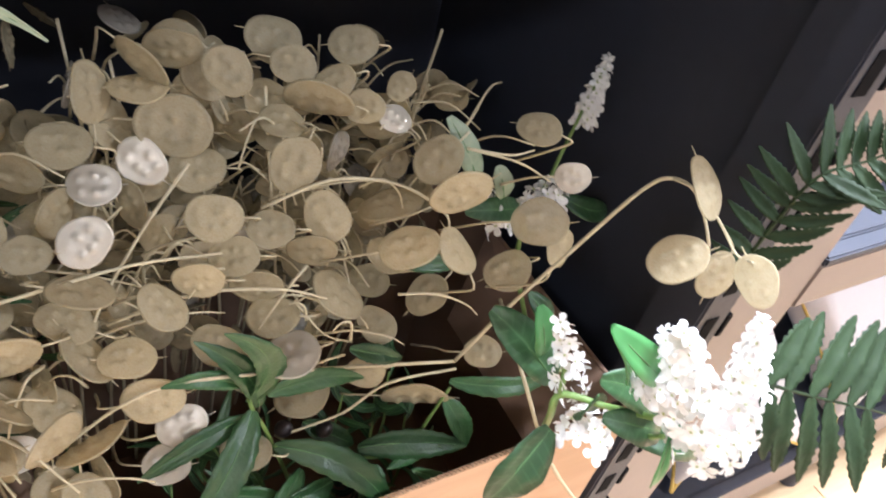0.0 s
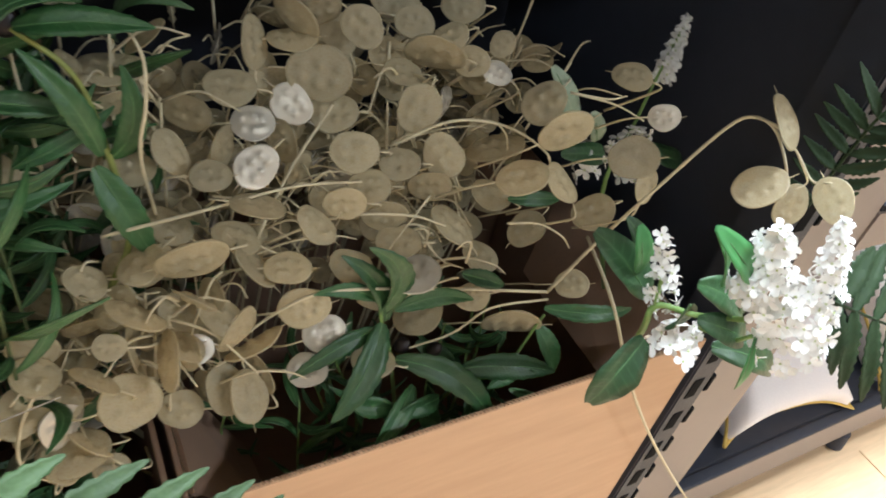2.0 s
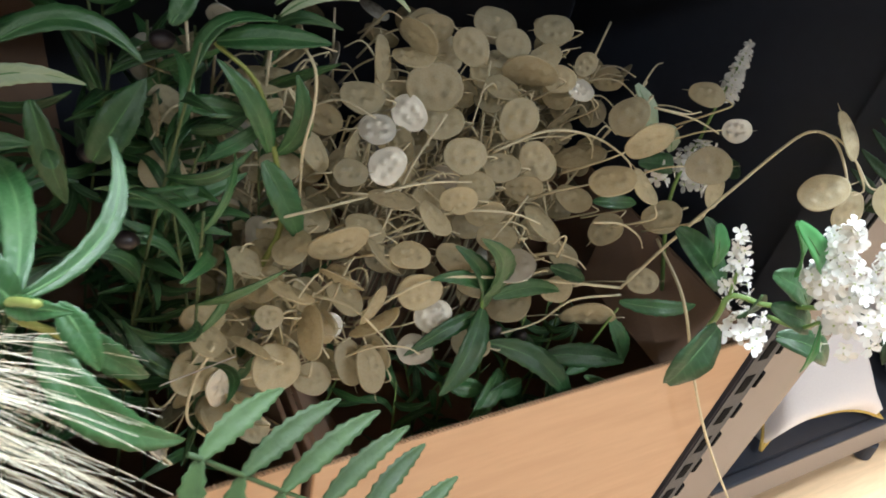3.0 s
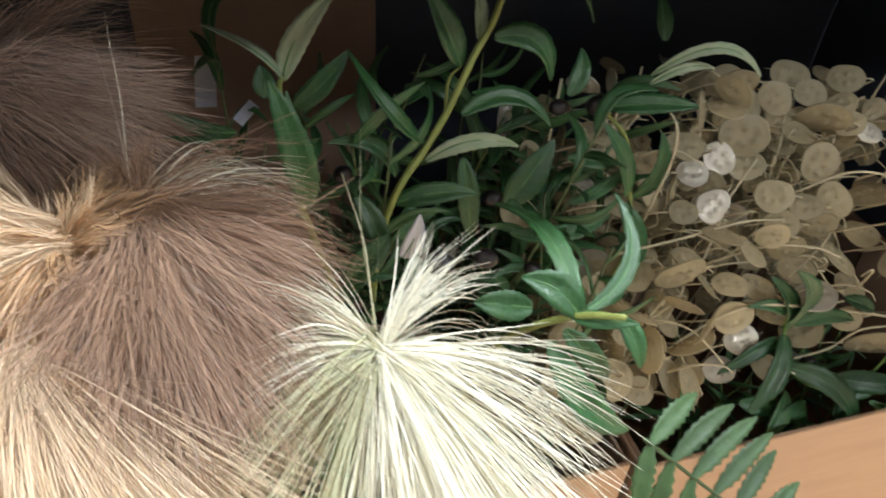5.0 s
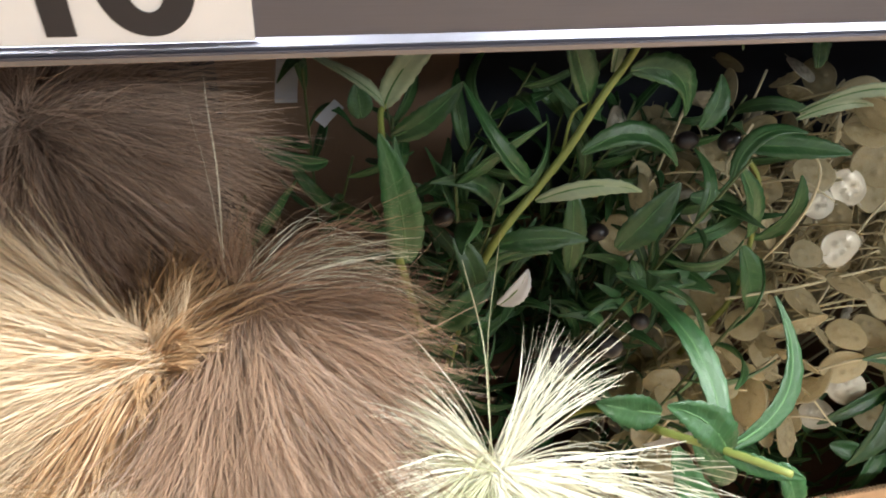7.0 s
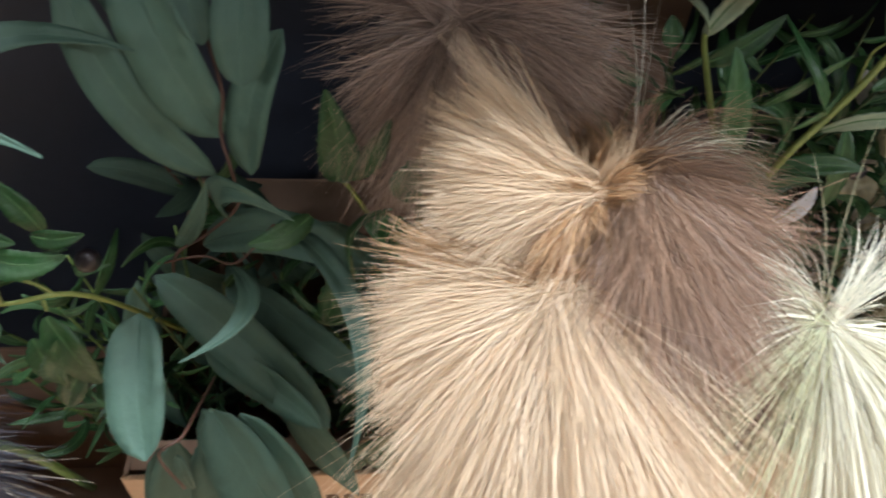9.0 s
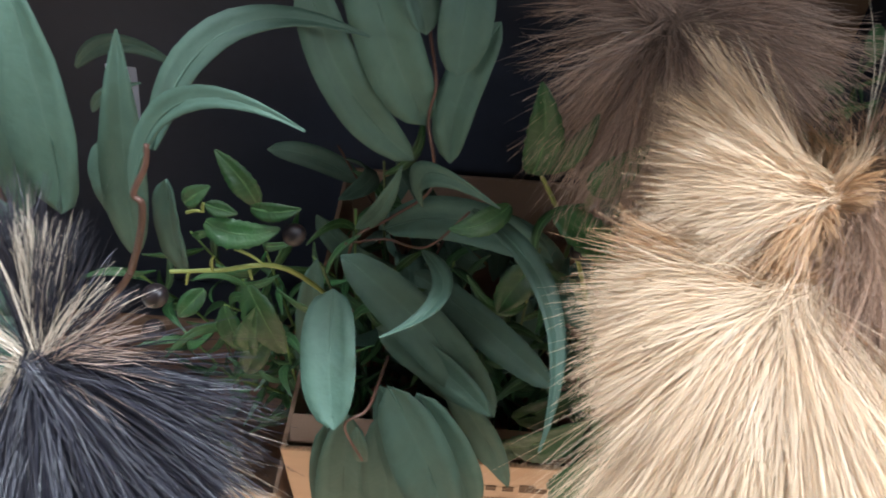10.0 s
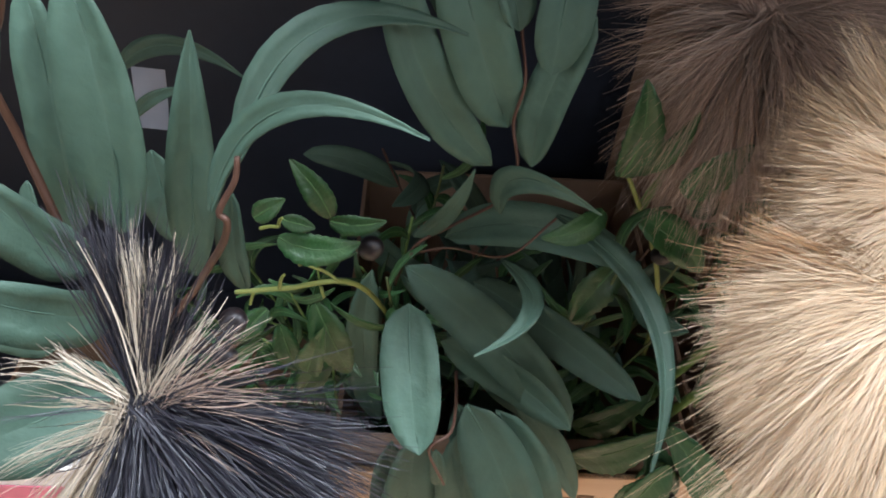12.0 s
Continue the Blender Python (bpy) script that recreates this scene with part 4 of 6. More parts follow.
leaf(gum_a, M_EUC, (-0.578, 0.287, 0.733), (-0.540, 0.272, 0.814), 0.0136, 0.05, 0.06, 10, "lanceo", rib=M_EUCRIB, fold=0.42)
leaf(gum_b, M_EUC, (-0.555, 0.279, 0.742), (-0.432, 0.230, 0.772), 0.0316, 0.1, -0.12, -8, "gum", rib=M_EUCRIB, fold=0.42)
leaf(gum_b, M_EUC, (-0.490, 0.237, 0.810), (-0.443, 0.095, 0.758), 0.0146, 0.12, -0.17, -10, "sickle", rib=M_EUCRIB, fold=0.42)
leaf(gum_b, M_EUC, (-0.521, 0.222, 0.783), (-0.541, 0.147, 0.786), 0.0132, 0.1, -0.32, 15, "sickle", rib=M_EUCRIB, fold=0.42)
leaf(gum_b, M_EUC, (-0.579, 0.200, 0.763), (-0.569, 0.120, 0.719), 0.0361, 0.07, 0.02, 0, "gum", rib=M_EUCRIB, fold=0.42)
leaf(gum_b, M_EUC, (-0.583, 0.246, 0.746), (-0.462, 0.170, 0.663), 0.0374, 0.08, -0.06, 0, "gum", rib=M_EUCRIB, fold=0.42)
leaf(gum_b, M_EUC, (-0.531, 0.272, 0.702), (-0.423, 0.168, 0.710), 0.0296, 0.06, -0.03, 8, "gum", rib=M_EUCRIB, fold=0.42)
leaf(gum_b, M_EUC, (-0.555, 0.222, 0.692), (-0.466, 0.160, 0.682), 0.0278, 0.06, -0.08, 12, "gum", rib=M_EUCRIB, fold=0.42)
leaf(gum_b, M_EUC, (-0.539, 0.162, 0.708), (-0.493, 0.110, 0.609), 0.0444, 0.08, -0.05, 4, "gum", rib=M_EUCRIB, fold=0.42)
leaf(gum_b, M_EUC, (-0.501, 0.192, 0.671), (-0.442, 0.160, 0.569), 0.0247, 0.05, -0.05, 8, "lanceo", rib=M_EUCRIB, fold=0.42)
leaf(gum_b, M_EUC, (-0.569, 0.162, 0.665), (-0.574, 0.140, 0.497), 0.0422, 0.07, 0.03, -8, "gum", rib=M_EUCRIB, fold=0.42)
leaf(gum_b, M_EUC, (-0.558, 0.137, 0.693), (-0.554, 0.130, 0.657), 0.0111, 0.1, 0, 0, "gum", rib=M_EUCRIB, fold=0.42)
leaf(gum_b, M_EUC, (-0.540, 0.152, 0.692), (-0.533, 0.120, 0.561), 0.0350, 0.07, 0, 10, "gum", rib=M_EUCRIB, fold=0.42)
leaf(gum_b, M_EUC, (-0.608, 0.272, 0.710), (-0.603, 0.250, 0.522), 0.0269, 0.05, 0.05, 10, "gum", rib=M_EUCRIB, fold=0.42)
part("stem", tube([(-0.529, 0.285, 0.951), (-0.523, 0.275, 0.915), (-0.518, 0.265, 0.887), (-0.522, 0.260, 0.863), (-0.517, 0.250, 0.837), (-0.521, 0.262, 0.799), (-0.552, 0.280, 0.752), (-0.581, 0.280, 0.722), (-0.600, 0.320, 0.600)], 0.0009, 0.0013), M_RED, gum_a, smooth=True)
part("stem", tube([(-0.544, 0.200, 0.687), (-0.546, 0.160, 0.711), (-0.550, 0.135, 0.720), (-0.563, 0.125, 0.716), (-0.552, 0.118, 0.683)], 0.0012, 0.0009), M_RED, gum_b, smooth=True)
part("twig", tube([(-0.580, 0.250, 0.754), (-0.552, 0.262, 0.749), (-0.519, 0.225, 0.784), (-0.492, 0.228, 0.817)], 0.001, 0.0008), M_RED, gum_b, smooth=True)
part("stem", tube([(-0.709, 0.190, 0.778), (-0.689, 0.178, 0.818), (-0.673, 0.166, 0.852), (-0.668, 0.164, 0.869), (-0.671, 0.165, 0.875), (-0.662, 0.170, 0.891), (-0.660, 0.174, 0.902)], 0.0024, 0.0014), M_RED, gum_c, smooth=True)
part("stem", tube([(-0.709, 0.190, 0.778), (-0.757, 0.200, 0.689), (-0.740, 0.280, 0.500)], 0.0024, 0.003), M_RED, gum_c, smooth=True)
part("twig", tube([(-0.748, 0.200, 0.977), (-0.759, 0.200, 0.952), (-0.775, 0.200, 0.924), (-0.775, 0.200, 0.882), (-0.762, 0.180, 0.826)], 0.0018, 0.0025), M_RED, gum_c, smooth=True)
leaf(gum_b, M_EUC, (-0.545, 0.165, 0.703), (-0.509, 0.120, 0.563), 0.0350, 0.05, -0.03, -6, "gum", rib=M_EUCRIB, fold=0.42)
leaf(gum_b, M_EUC, (-0.519, 0.160, 0.705), (-0.474, 0.125, 0.605), 0.0340, 0.05, -0.05, 6, "gum", rib=M_EUCRIB, fold=0.42)
leaf(gum_b, M_EUC, (-0.588, 0.170, 0.638), (-0.582, 0.150, 0.472), 0.0331, 0.05, 0.03, -10, "gum", rib=M_EUCRIB, fold=0.42)
leaf(gum_b, M_EUC, (-0.551, 0.235, 0.696), (-0.481, 0.190, 0.643), 0.0311, 0.05, -0.05, 10, "gum", rib=M_EUCRIB, fold=0.42)
leaf(gum_b, M_EUC, (-0.480, 0.200, 0.644), (-0.458, 0.180, 0.561), 0.0211, 0.05, 0, 12, "lanceo", rib=M_EUCRIB, fold=0.42)
leaf(gum_b, M_EUC, (-0.603, 0.280, 0.680), (-0.624, 0.260, 0.540), 0.0269, 0.05, 0.05, 0, "gum", rib=M_EUCRIB, fold=0.42)
leaf(gum_b, M_EUC, (-0.441, 0.280, 0.676), (-0.423, 0.260, 0.607), 0.0189, 0.05, 0, 10, "lanceo", rib=M_EUCRIB, fold=0.42)

# ---- olive sprays in the olive box ----
olive_a = thing("olive_spray", "artificial olive spray with yellowish stem, green leaves and dark fruit", "artificial plant", group="olive sprays")
olive_b = thing("olive_spray", "artificial olive spray with a broad serrated green leaf", "artificial plant", group="olive sprays")
olive_c = thing("olive_spray", "artificial olive spray bending forward with bright green leaves", "artificial plant", group="olive sprays")
olive_d = thing("olive_spray", "artificial olive spray with dark narrow leaves among honesty", "artificial plant", group="olive sprays")
part("stem", tube([(-0.047, 0.335, 0.964), (-0.058, 0.328, 0.932), (-0.072, 0.322, 0.909), (-0.090, 0.315, 0.872), (-0.106, 0.310, 0.846), (-0.131, 0.300, 0.812), (-0.144, 0.300, 0.751), (-0.139, 0.330, 0.596)], 0.0022, 0.0032), M_YSTEM, olive_a, smooth=True)
part("twig", tube([(-0.091, 0.318, 0.864), (-0.088, 0.325, 0.889), (-0.080, 0.325, 0.900)], 0.0012, 0.0009), M_YSTEM, olive_a, smooth=True)
part("stem", tube([(-0.201, 0.345, 0.890), (-0.205, 0.330, 0.885), (-0.204, 0.270, 0.848), (-0.197, 0.270, 0.816), (-0.166, 0.320, 0.685)], 0.0018, 0.0028), M_YSTEM, olive_b, smooth=True)
leaf(olive_b, M_OLIVE, (-0.199, 0.265, 0.836), (-0.216, 0.275, 0.923), 0.0212, 0.06, 0.03, 0, "lance", rib=M_RIB, teeth=0.05, fold=0.4)
leaf(olive_b, M_OLIVE, (-0.196, 0.275, 0.834), (-0.205, 0.290, 0.908), 0.0130, 0.06, -0.04, 25, "lance", rib=M_RIB, teeth=0.05, fold=0.4)
leaf(olive_b, M_OLIVE_PALE, (-0.201, 0.345, 0.888), (-0.249, 0.340, 0.931), 0.0093, 0.2, -0.12, 35, "lance", rib=M_RIB, teeth=0.05, fold=0.4)
leaf(olive_b, M_OLIVE_PALE, (-0.201, 0.345, 0.888), (-0.164, 0.340, 0.950), 0.0165, 0.1, -0.1, 15, "lance", rib=M_RIB, teeth=0.05, fold=0.4)
leaf(olive_b, M_OLIVE, (-0.196, 0.340, 0.869), (-0.158, 0.330, 0.914), 0.0158, 0.06, 0.06, 0, "lance", rib=M_RIB, teeth=0.05, fold=0.4)
leaf(olive_b, M_OLIVE, (-0.211, 0.370, 0.862), (-0.213, 0.380, 0.883), 0.0163, 0.05, 0, 0, "lance", rib=M_RIB, teeth=0.05, fold=0.4)
leaf(olive_b, M_OLIVE, (-0.236, 0.340, 0.853), (-0.281, 0.330, 0.880), 0.0102, 0.1, -0.1, 0, "lance", rib=M_RIB, teeth=0.05, fold=0.4)
leaf(olive_a, M_OLIVE, (-0.108, 0.312, 0.850), (-0.159, 0.330, 0.914), 0.0124, 0.2, -0.22, 20, "lance", rib=M_RIB, teeth=0.05, fold=0.4)
leaf(olive_a, M_OLIVE, (-0.080, 0.325, 0.900), (-0.108, 0.330, 0.956), 0.0185, 0.06, 0, 0, "lance", rib=M_RIB, teeth=0.05, fold=0.4)
leaf(olive_a, M_OLIVE_PALE, (-0.067, 0.330, 0.917), (-0.069, 0.340, 0.952), 0.0110, 0.08, 0, 20, "lance", rib=M_RIB, teeth=0.05, fold=0.4)
leaf(olive_a, M_OLIVE, (-0.055, 0.330, 0.917), (-0.006, 0.330, 0.881), 0.0201, 0.14, -0.22, 0, "lance", rib=M_RIB, teeth=0.05, fold=0.4)
leaf(olive_a, M_OLIVE, (-0.046, 0.340, 0.944), (0.032, 0.350, 0.916), 0.0064, 0.12, -0.25, 10, "lance", rib=M_RIB, teeth=0.05, fold=0.4)
leaf(olive_a, M_OLIVE, (-0.078, 0.318, 0.865), (-0.004, 0.320, 0.847), 0.0155, 0.14, -0.2, -10, "lance", rib=M_RIB, teeth=0.05, fold=0.4)
leaf(olive_a, M_OLIVE_PALE, (-0.105, 0.310, 0.834), (-0.038, 0.300, 0.845), 0.0126, 0.2, -0.2, 25, "lance", rib=M_RIB, teeth=0.05, fold=0.4)
leaf(olive_a, M_OLIVE, (-0.128, 0.310, 0.823), (-0.177, 0.310, 0.856), 0.0140, 0.14, 0.2, 0, "lance", rib=M_RIB, teeth=0.05, fold=0.4)
leaf(olive_a, M_OLIVE, (-0.130, 0.300, 0.806), (-0.071, 0.290, 0.814), 0.0167, 0.12, -0.06, 0, "lance", rib=M_RIB, teeth=0.05, fold=0.4)
leaf(olive_a, M_OLIVE, (-0.069, 0.330, 0.820), (-0.059, 0.320, 0.746), 0.0176, 0.1, 0, 10, "lance", rib=M_RIB, teeth=0.05, fold=0.4)
leaf(olive_a, M_OLIVE, (-0.160, 0.300, 0.817), (-0.146, 0.280, 0.762), 0.0172, 0.1, -0.1, 0, "lance", rib=M_RIB, teeth=0.05, fold=0.4)
leaf(olive_a, M_OLIVE, (-0.172, 0.270, 0.763), (-0.138, 0.280, 0.795), 0.0197, 0.1, 0, 0, "lance", rib=M_RIB, teeth=0.05, fold=0.4)
leaf(olive_a, M_TAG, (-0.130, 0.275, 0.775), (-0.122, 0.264, 0.821), 0.0150, 0.05, 0.05, 0, "lance", rib=M_RIB, teeth=0.05, fold=0.4)
leaf(olive_a, M_OLIVE, (-0.040, 0.300, 0.792), (-0.004, 0.310, 0.841), 0.0245, 0.08, 0, 0, "lance", rib=M_RIB, teeth=0.05, fold=0.4)
leaf(olive_d, M_OLIVE, (0.080, 0.310, 0.777), (0.091, 0.310, 0.839), 0.0158, 0.1, 0.15, 0, "lance", rib=M_RIB, teeth=0.05, fold=0.4)
leaf(olive_d, M_OLIVE, (0.074, 0.310, 0.779), (0.041, 0.320, 0.847), 0.0163, 0.1, 0.05, 0, "lance", rib=M_RIB, teeth=0.05, fold=0.4)
leaf(olive_d, M_OLIVE, (0.069, 0.305, 0.775), (0.094, 0.290, 0.709), 0.0215, 0.1, 0, 0, "lance", rib=M_RIB, teeth=0.05, fold=0.4)
leaf(olive_d, M_OLIVE, (0.042, 0.325, 0.857), (0.110, 0.300, 0.865), 0.0169, 0.08, -0.02, 0, "lance", rib=M_RIB, teeth=0.05, fold=0.4)
leaf(olive_d, M_OLIVE_PALE, (0.081, 0.330, 0.879), (0.167, 0.310, 0.882), 0.0092, 0.2, -0.25, 20, "lance", rib=M_RIB, teeth=0.05, fold=0.4)
leaf(olive_d, M_OLIVE_PALE, (0.086, 0.335, 0.869), (0.138, 0.330, 0.881), 0.0080, 0.15, -0.15, 20, "lance", rib=M_RIB, teeth=0.05, fold=0.4)
leaf(olive_d, M_OLIVE, (0.106, 0.360, 0.893), (0.104, 0.380, 0.924), 0.0146, 0.06, 0, 0, "lance", rib=M_RIB, teeth=0.05, fold=0.4)
leaf(olive_d, M_OLIVE, (0.017, 0.320, 0.817), (0.064, 0.320, 0.805), 0.0148, 0.08, 0, 0, "lance", rib=M_RIB, teeth=0.05, fold=0.4)
leaf(olive_d, M_OLIVE, (0.017, 0.340, 0.862), (0.032, 0.360, 0.891), 0.0156, 0.08, 0.1, 0, "lance", rib=M_RIB, teeth=0.05, fold=0.4)
leaf(olive_d, M_OLIVE, (-0.033, 0.300, 0.764), (0.056, 0.300, 0.770), 0.0150, 0.08, 0.1, 0, "lance", rib=M_RIB, teeth=0.05, fold=0.4)
part("stem", tube([(0.041, 0.325, 0.856), (0.067, 0.320, 0.828), (0.078, 0.310, 0.779), (0.082, 0.300, 0.717), (0.061, 0.300, 0.644), (0.100, 0.340, 0.470)], 0.0016, 0.003), M_YSTEM, olive_d, smooth=True)
leaf(olive_c, M_OLIVE, (-0.080, 0.114, 0.857), (-0.089, 0.216, 0.860), 0.0131, 0.1, 0.1, 0, "lance", rib=M_RIB, teeth=0.05, fold=0.4)
leaf(olive_c, M_OLIVE, (-0.080, 0.114, 0.859), (-0.036, 0.172, 0.891), 0.0095, 0.06, 0.22, -10, "lance", rib=M_RIB, teeth=0.05, fold=0.4)
leaf(olive_c, M_OLIVE, (-0.080, 0.113, 0.859), (-0.108, 0.130, 0.877), 0.0188, 0.12, 0.12, 0, "lance", rib=M_RIB, teeth=0.05, fold=0.4)
leaf(olive_c, M_OLIVE, (-0.087, 0.150, 0.832), (-0.119, 0.160, 0.834), 0.0178, 0.1, 0, 0, "lance", rib=M_RIB, teeth=0.05, fold=0.4)
leaf(olive_c, M_OLIVE, (-0.082, 0.113, 0.859), (-0.060, 0.090, 0.872), 0.0092, 0.1, 0, 0, "lance", rib=M_RIB, teeth=0.05, fold=0.4)
leaf(olive_c, M_OLIVE, (-0.065, 0.100, 0.868), (-0.055, 0.085, 0.844), 0.0115, 0.1, -0.05, 0, "lance", rib=M_RIB, teeth=0.05, fold=0.4)
leaf(olive_c, M_OLIVE, (-0.076, 0.140, 0.812), (-0.023, 0.110, 0.750), 0.0212, 0.1, 0.14, 0, "lance", rib=M_RIB, teeth=0.05, fold=0.4)
leaf(olive_c, M_OLIVE, (-0.061, 0.240, 0.830), (-0.063, 0.250, 0.836), 0.0092, 0.1, 0, 0, "lance", rib=M_RIB, teeth=0.05, fold=0.4)
leaf(olive_c, M_OLIVE, (-0.068, 0.140, 0.820), (-0.035, 0.130, 0.780), 0.0161, 0.1, 0, 15, "lance", rib=M_RIB, teeth=0.05, fold=0.4)
part("stem", tube([(-0.070, 0.090, 0.879), (-0.081, 0.113, 0.860), (-0.084, 0.160, 0.803), (-0.069, 0.220, 0.719), (-0.030, 0.300, 0.559)], 0.0016, 0.003), M_YSTEM, olive_c, smooth=True)
fruit(olive_d, (0.039, 0.333, 0.855), 0.007, 28)
fruit(olive_d, (0.011, 0.340, 0.852), 0.0066, 86)
fruit(olive_a, (-0.103, 0.188, 0.841), 0.0063, 178)
fruit(olive_a, (-0.137, 0.175, 0.854), 0.007, 101)
fruit(olive_a, (-0.169, 0.300, 0.836), 0.0063, 40)
fruit(olive_a, (-0.186, 0.330, 0.825), 0.0063, 82)
fruit(olive_a, (-0.029, 0.260, 0.758), 0.0063, 135)
fruit(olive_a, (-0.040, 0.330, 0.778), 0.007, 98)
olive_e = thing("olive_spray", "artificial olive spray with a bare yellow-green stem and dark fruit", "artificial plant", group="olive sprays")
olive_f = thing("olive_spray", "artificial olive spray with bright leaves beside a brown plume", "artificial plant", group="olive sprays")
leaf(olive_f, M_OLIVE, (-0.443, 0.190, 0.581), (-0.391, 0.170, 0.669), 0.0285, 0.1, 0, 0, "lance", rib=M_RIB, teeth=0.05, fold=0.4)
leaf(olive_f, M_OLIVE, (-0.406, 0.160, 0.569), (-0.377, 0.165, 0.617), 0.0271, 0.1, 0, 0, "lance", rib=M_RIB, teeth=0.05, fold=0.4)
leaf(olive_f, M_OLIVE, (-0.386, 0.180, 0.654), (-0.310, 0.150, 0.549), 0.0298, 0.1, 0, 0, "lance", rib=M_RIB, teeth=0.05, fold=0.4)
leaf(olive_f, M_OLIVE, (-0.392, 0.180, 0.627), (-0.375, 0.160, 0.588), 0.0240, 0.1, 0, 0, "lance", rib=M_RIB, teeth=0.05, fold=0.4)
leaf(olive_f, M_OLIVE, (-0.437, 0.220, 0.575), (-0.393, 0.210, 0.649), 0.0250, 0.1, 0, 0, "lance", rib=M_RIB, teeth=0.05, fold=0.4)
leaf(olive_f, M_OLIVE, (-0.466, 0.200, 0.546), (-0.420, 0.190, 0.607), 0.0204, 0.1, 0, 0, "lance", rib=M_RIB, teeth=0.05, fold=0.4)
leaf(olive_f, M_OLIVE, (-0.377, 0.150, 0.587), (-0.374, 0.140, 0.519), 0.0249, 0.1, 0, 0, "lance", rib=M_RIB, teeth=0.05, fold=0.4)
leaf(olive_f, M_OLIVE, (-0.453, 0.250, 0.834), (-0.457, 0.245, 0.907), 0.0242, 0.1, 0.05, 0, "lance", rib=M_RIB, teeth=0.05, fold=0.4)
leaf(olive_f, M_OLIVE, (-0.449, 0.255, 0.833), (-0.420, 0.250, 0.884), 0.0164, 0.1, 0.05, 20, "lance", rib=M_RIB, teeth=0.05, fold=0.4)
leaf(olive_f, M_OLIVE, (-0.416, 0.240, 0.831), (-0.390, 0.235, 0.875), 0.0212, 0.1, 0, 0, "lance", rib=M_RIB, teeth=0.05, fold=0.4)
leaf(olive_f, M_OLIVE, (-0.436, 0.245, 0.806), (-0.385, 0.235, 0.765), 0.0259, 0.1, -0.05, 0, "lance", rib=M_RIB, teeth=0.05, fold=0.4)
leaf(olive_f, M_OLIVE, (-0.439, 0.240, 0.763), (-0.465, 0.225, 0.719), 0.0247, 0.1, 0.05, 0, "lance", rib=M_RIB, teeth=0.05, fold=0.4)
leaf(olive_f, M_OLIVE, (-0.468, 0.220, 0.833), (-0.504, 0.205, 0.824), 0.0161, 0.15, -0.1, 0, "lance", rib=M_RIB, teeth=0.05, fold=0.4)
leaf(olive_f, M_OLIVE, (-0.405, 0.250, 0.809), (-0.382, 0.250, 0.816), 0.0153, 0.1, 0, 10, "lance", rib=M_RIB, teeth=0.05, fold=0.4)
leaf(olive_f, M_OLIVE, (-0.387, 0.260, 0.685), (-0.434, 0.250, 0.745), 0.0220, 0.1, 0, 0, "lance", rib=M_RIB, teeth=0.05, fold=0.4)
leaf(olive_f, M_OLIVE, (-0.382, 0.200, 0.587), (-0.439, 0.190, 0.573), 0.0271, 0.1, 0.05, 0, "lance", rib=M_RIB, teeth=0.05, fold=0.4)
leaf(olive_f, M_OLIVE, (-0.383, 0.160, 0.632), (-0.404, 0.150, 0.568), 0.0280, 0.1, 0.05, 0, "lance", rib=M_RIB, teeth=0.05, fold=0.4)
leaf(olive_f, M_OLIVE, (-0.392, 0.170, 0.622), (-0.365, 0.160, 0.586), 0.0182, 0.1, 0, 0, "lance", rib=M_RIB, teeth=0.05, fold=0.4)
leaf(olive_e, M_OLIVE, (-0.654, 0.200, 0.820), (-0.608, 0.200, 0.819), 0.0184, 0.12, 0.12, 0, "lance", rib=M_RIB, teeth=0.05, fold=0.4)
leaf(olive_e, M_OLIVE, (-0.625, 0.205, 0.830), (-0.593, 0.200, 0.837), 0.0121, 0.1, 0.05, 10, "lance", rib=M_RIB, teeth=0.05, fold=0.4)
leaf(olive_e, M_OLIVE, (-0.627, 0.220, 0.818), (-0.648, 0.225, 0.857), 0.0158, 0.08, 0.05, 0, "lance", rib=M_RIB, teeth=0.05, fold=0.4)
leaf(olive_e, M_OLIVE, (-0.669, 0.210, 0.825), (-0.650, 0.210, 0.841), 0.0128, 0.1, 0, 0, "lance", rib=M_RIB, teeth=0.05, fold=0.4)
leaf(olive_e, M_OLIVE, (-0.651, 0.200, 0.835), (-0.633, 0.200, 0.829), 0.0100, 0.1, 0, 0, "lance", rib=M_RIB, teeth=0.05, fold=0.4)
leaf(olive_e, M_OLIVE, (-0.638, 0.200, 0.760), (-0.618, 0.190, 0.697), 0.0242, 0.08, 0, 0, "lance", rib=M_RIB, teeth=0.05, fold=0.4)
leaf(olive_e, M_OLIVE, (-0.650, 0.200, 0.681), (-0.632, 0.190, 0.748), 0.0191, 0.1, 0, 0, "lance", rib=M_RIB, teeth=0.05, fold=0.4)
leaf(olive_e, M_OLIVE, (-0.669, 0.220, 0.708), (-0.659, 0.210, 0.666), 0.0186, 0.1, 0, 0, "lance", rib=M_RIB, teeth=0.05, fold=0.4)
leaf(olive_e, M_OLIVE, (-0.634, 0.210, 0.696), (-0.657, 0.200, 0.650), 0.0213, 0.1, 0, 0, "lance", rib=M_RIB, teeth=0.05, fold=0.4)
leaf(olive_e, M_OLIVE, (-0.669, 0.200, 0.752), (-0.688, 0.190, 0.733), 0.0152, 0.1, 0, 0, "lance", rib=M_RIB, teeth=0.05, fold=0.4)
part("stem", tube([(-0.457, 0.250, 0.850), (-0.441, 0.250, 0.820), (-0.418, 0.245, 0.775), (-0.398, 0.250, 0.714), (-0.360, 0.300, 0.560)], 0.0014, 0.002), M_YSTEM, olive_f, smooth=True)
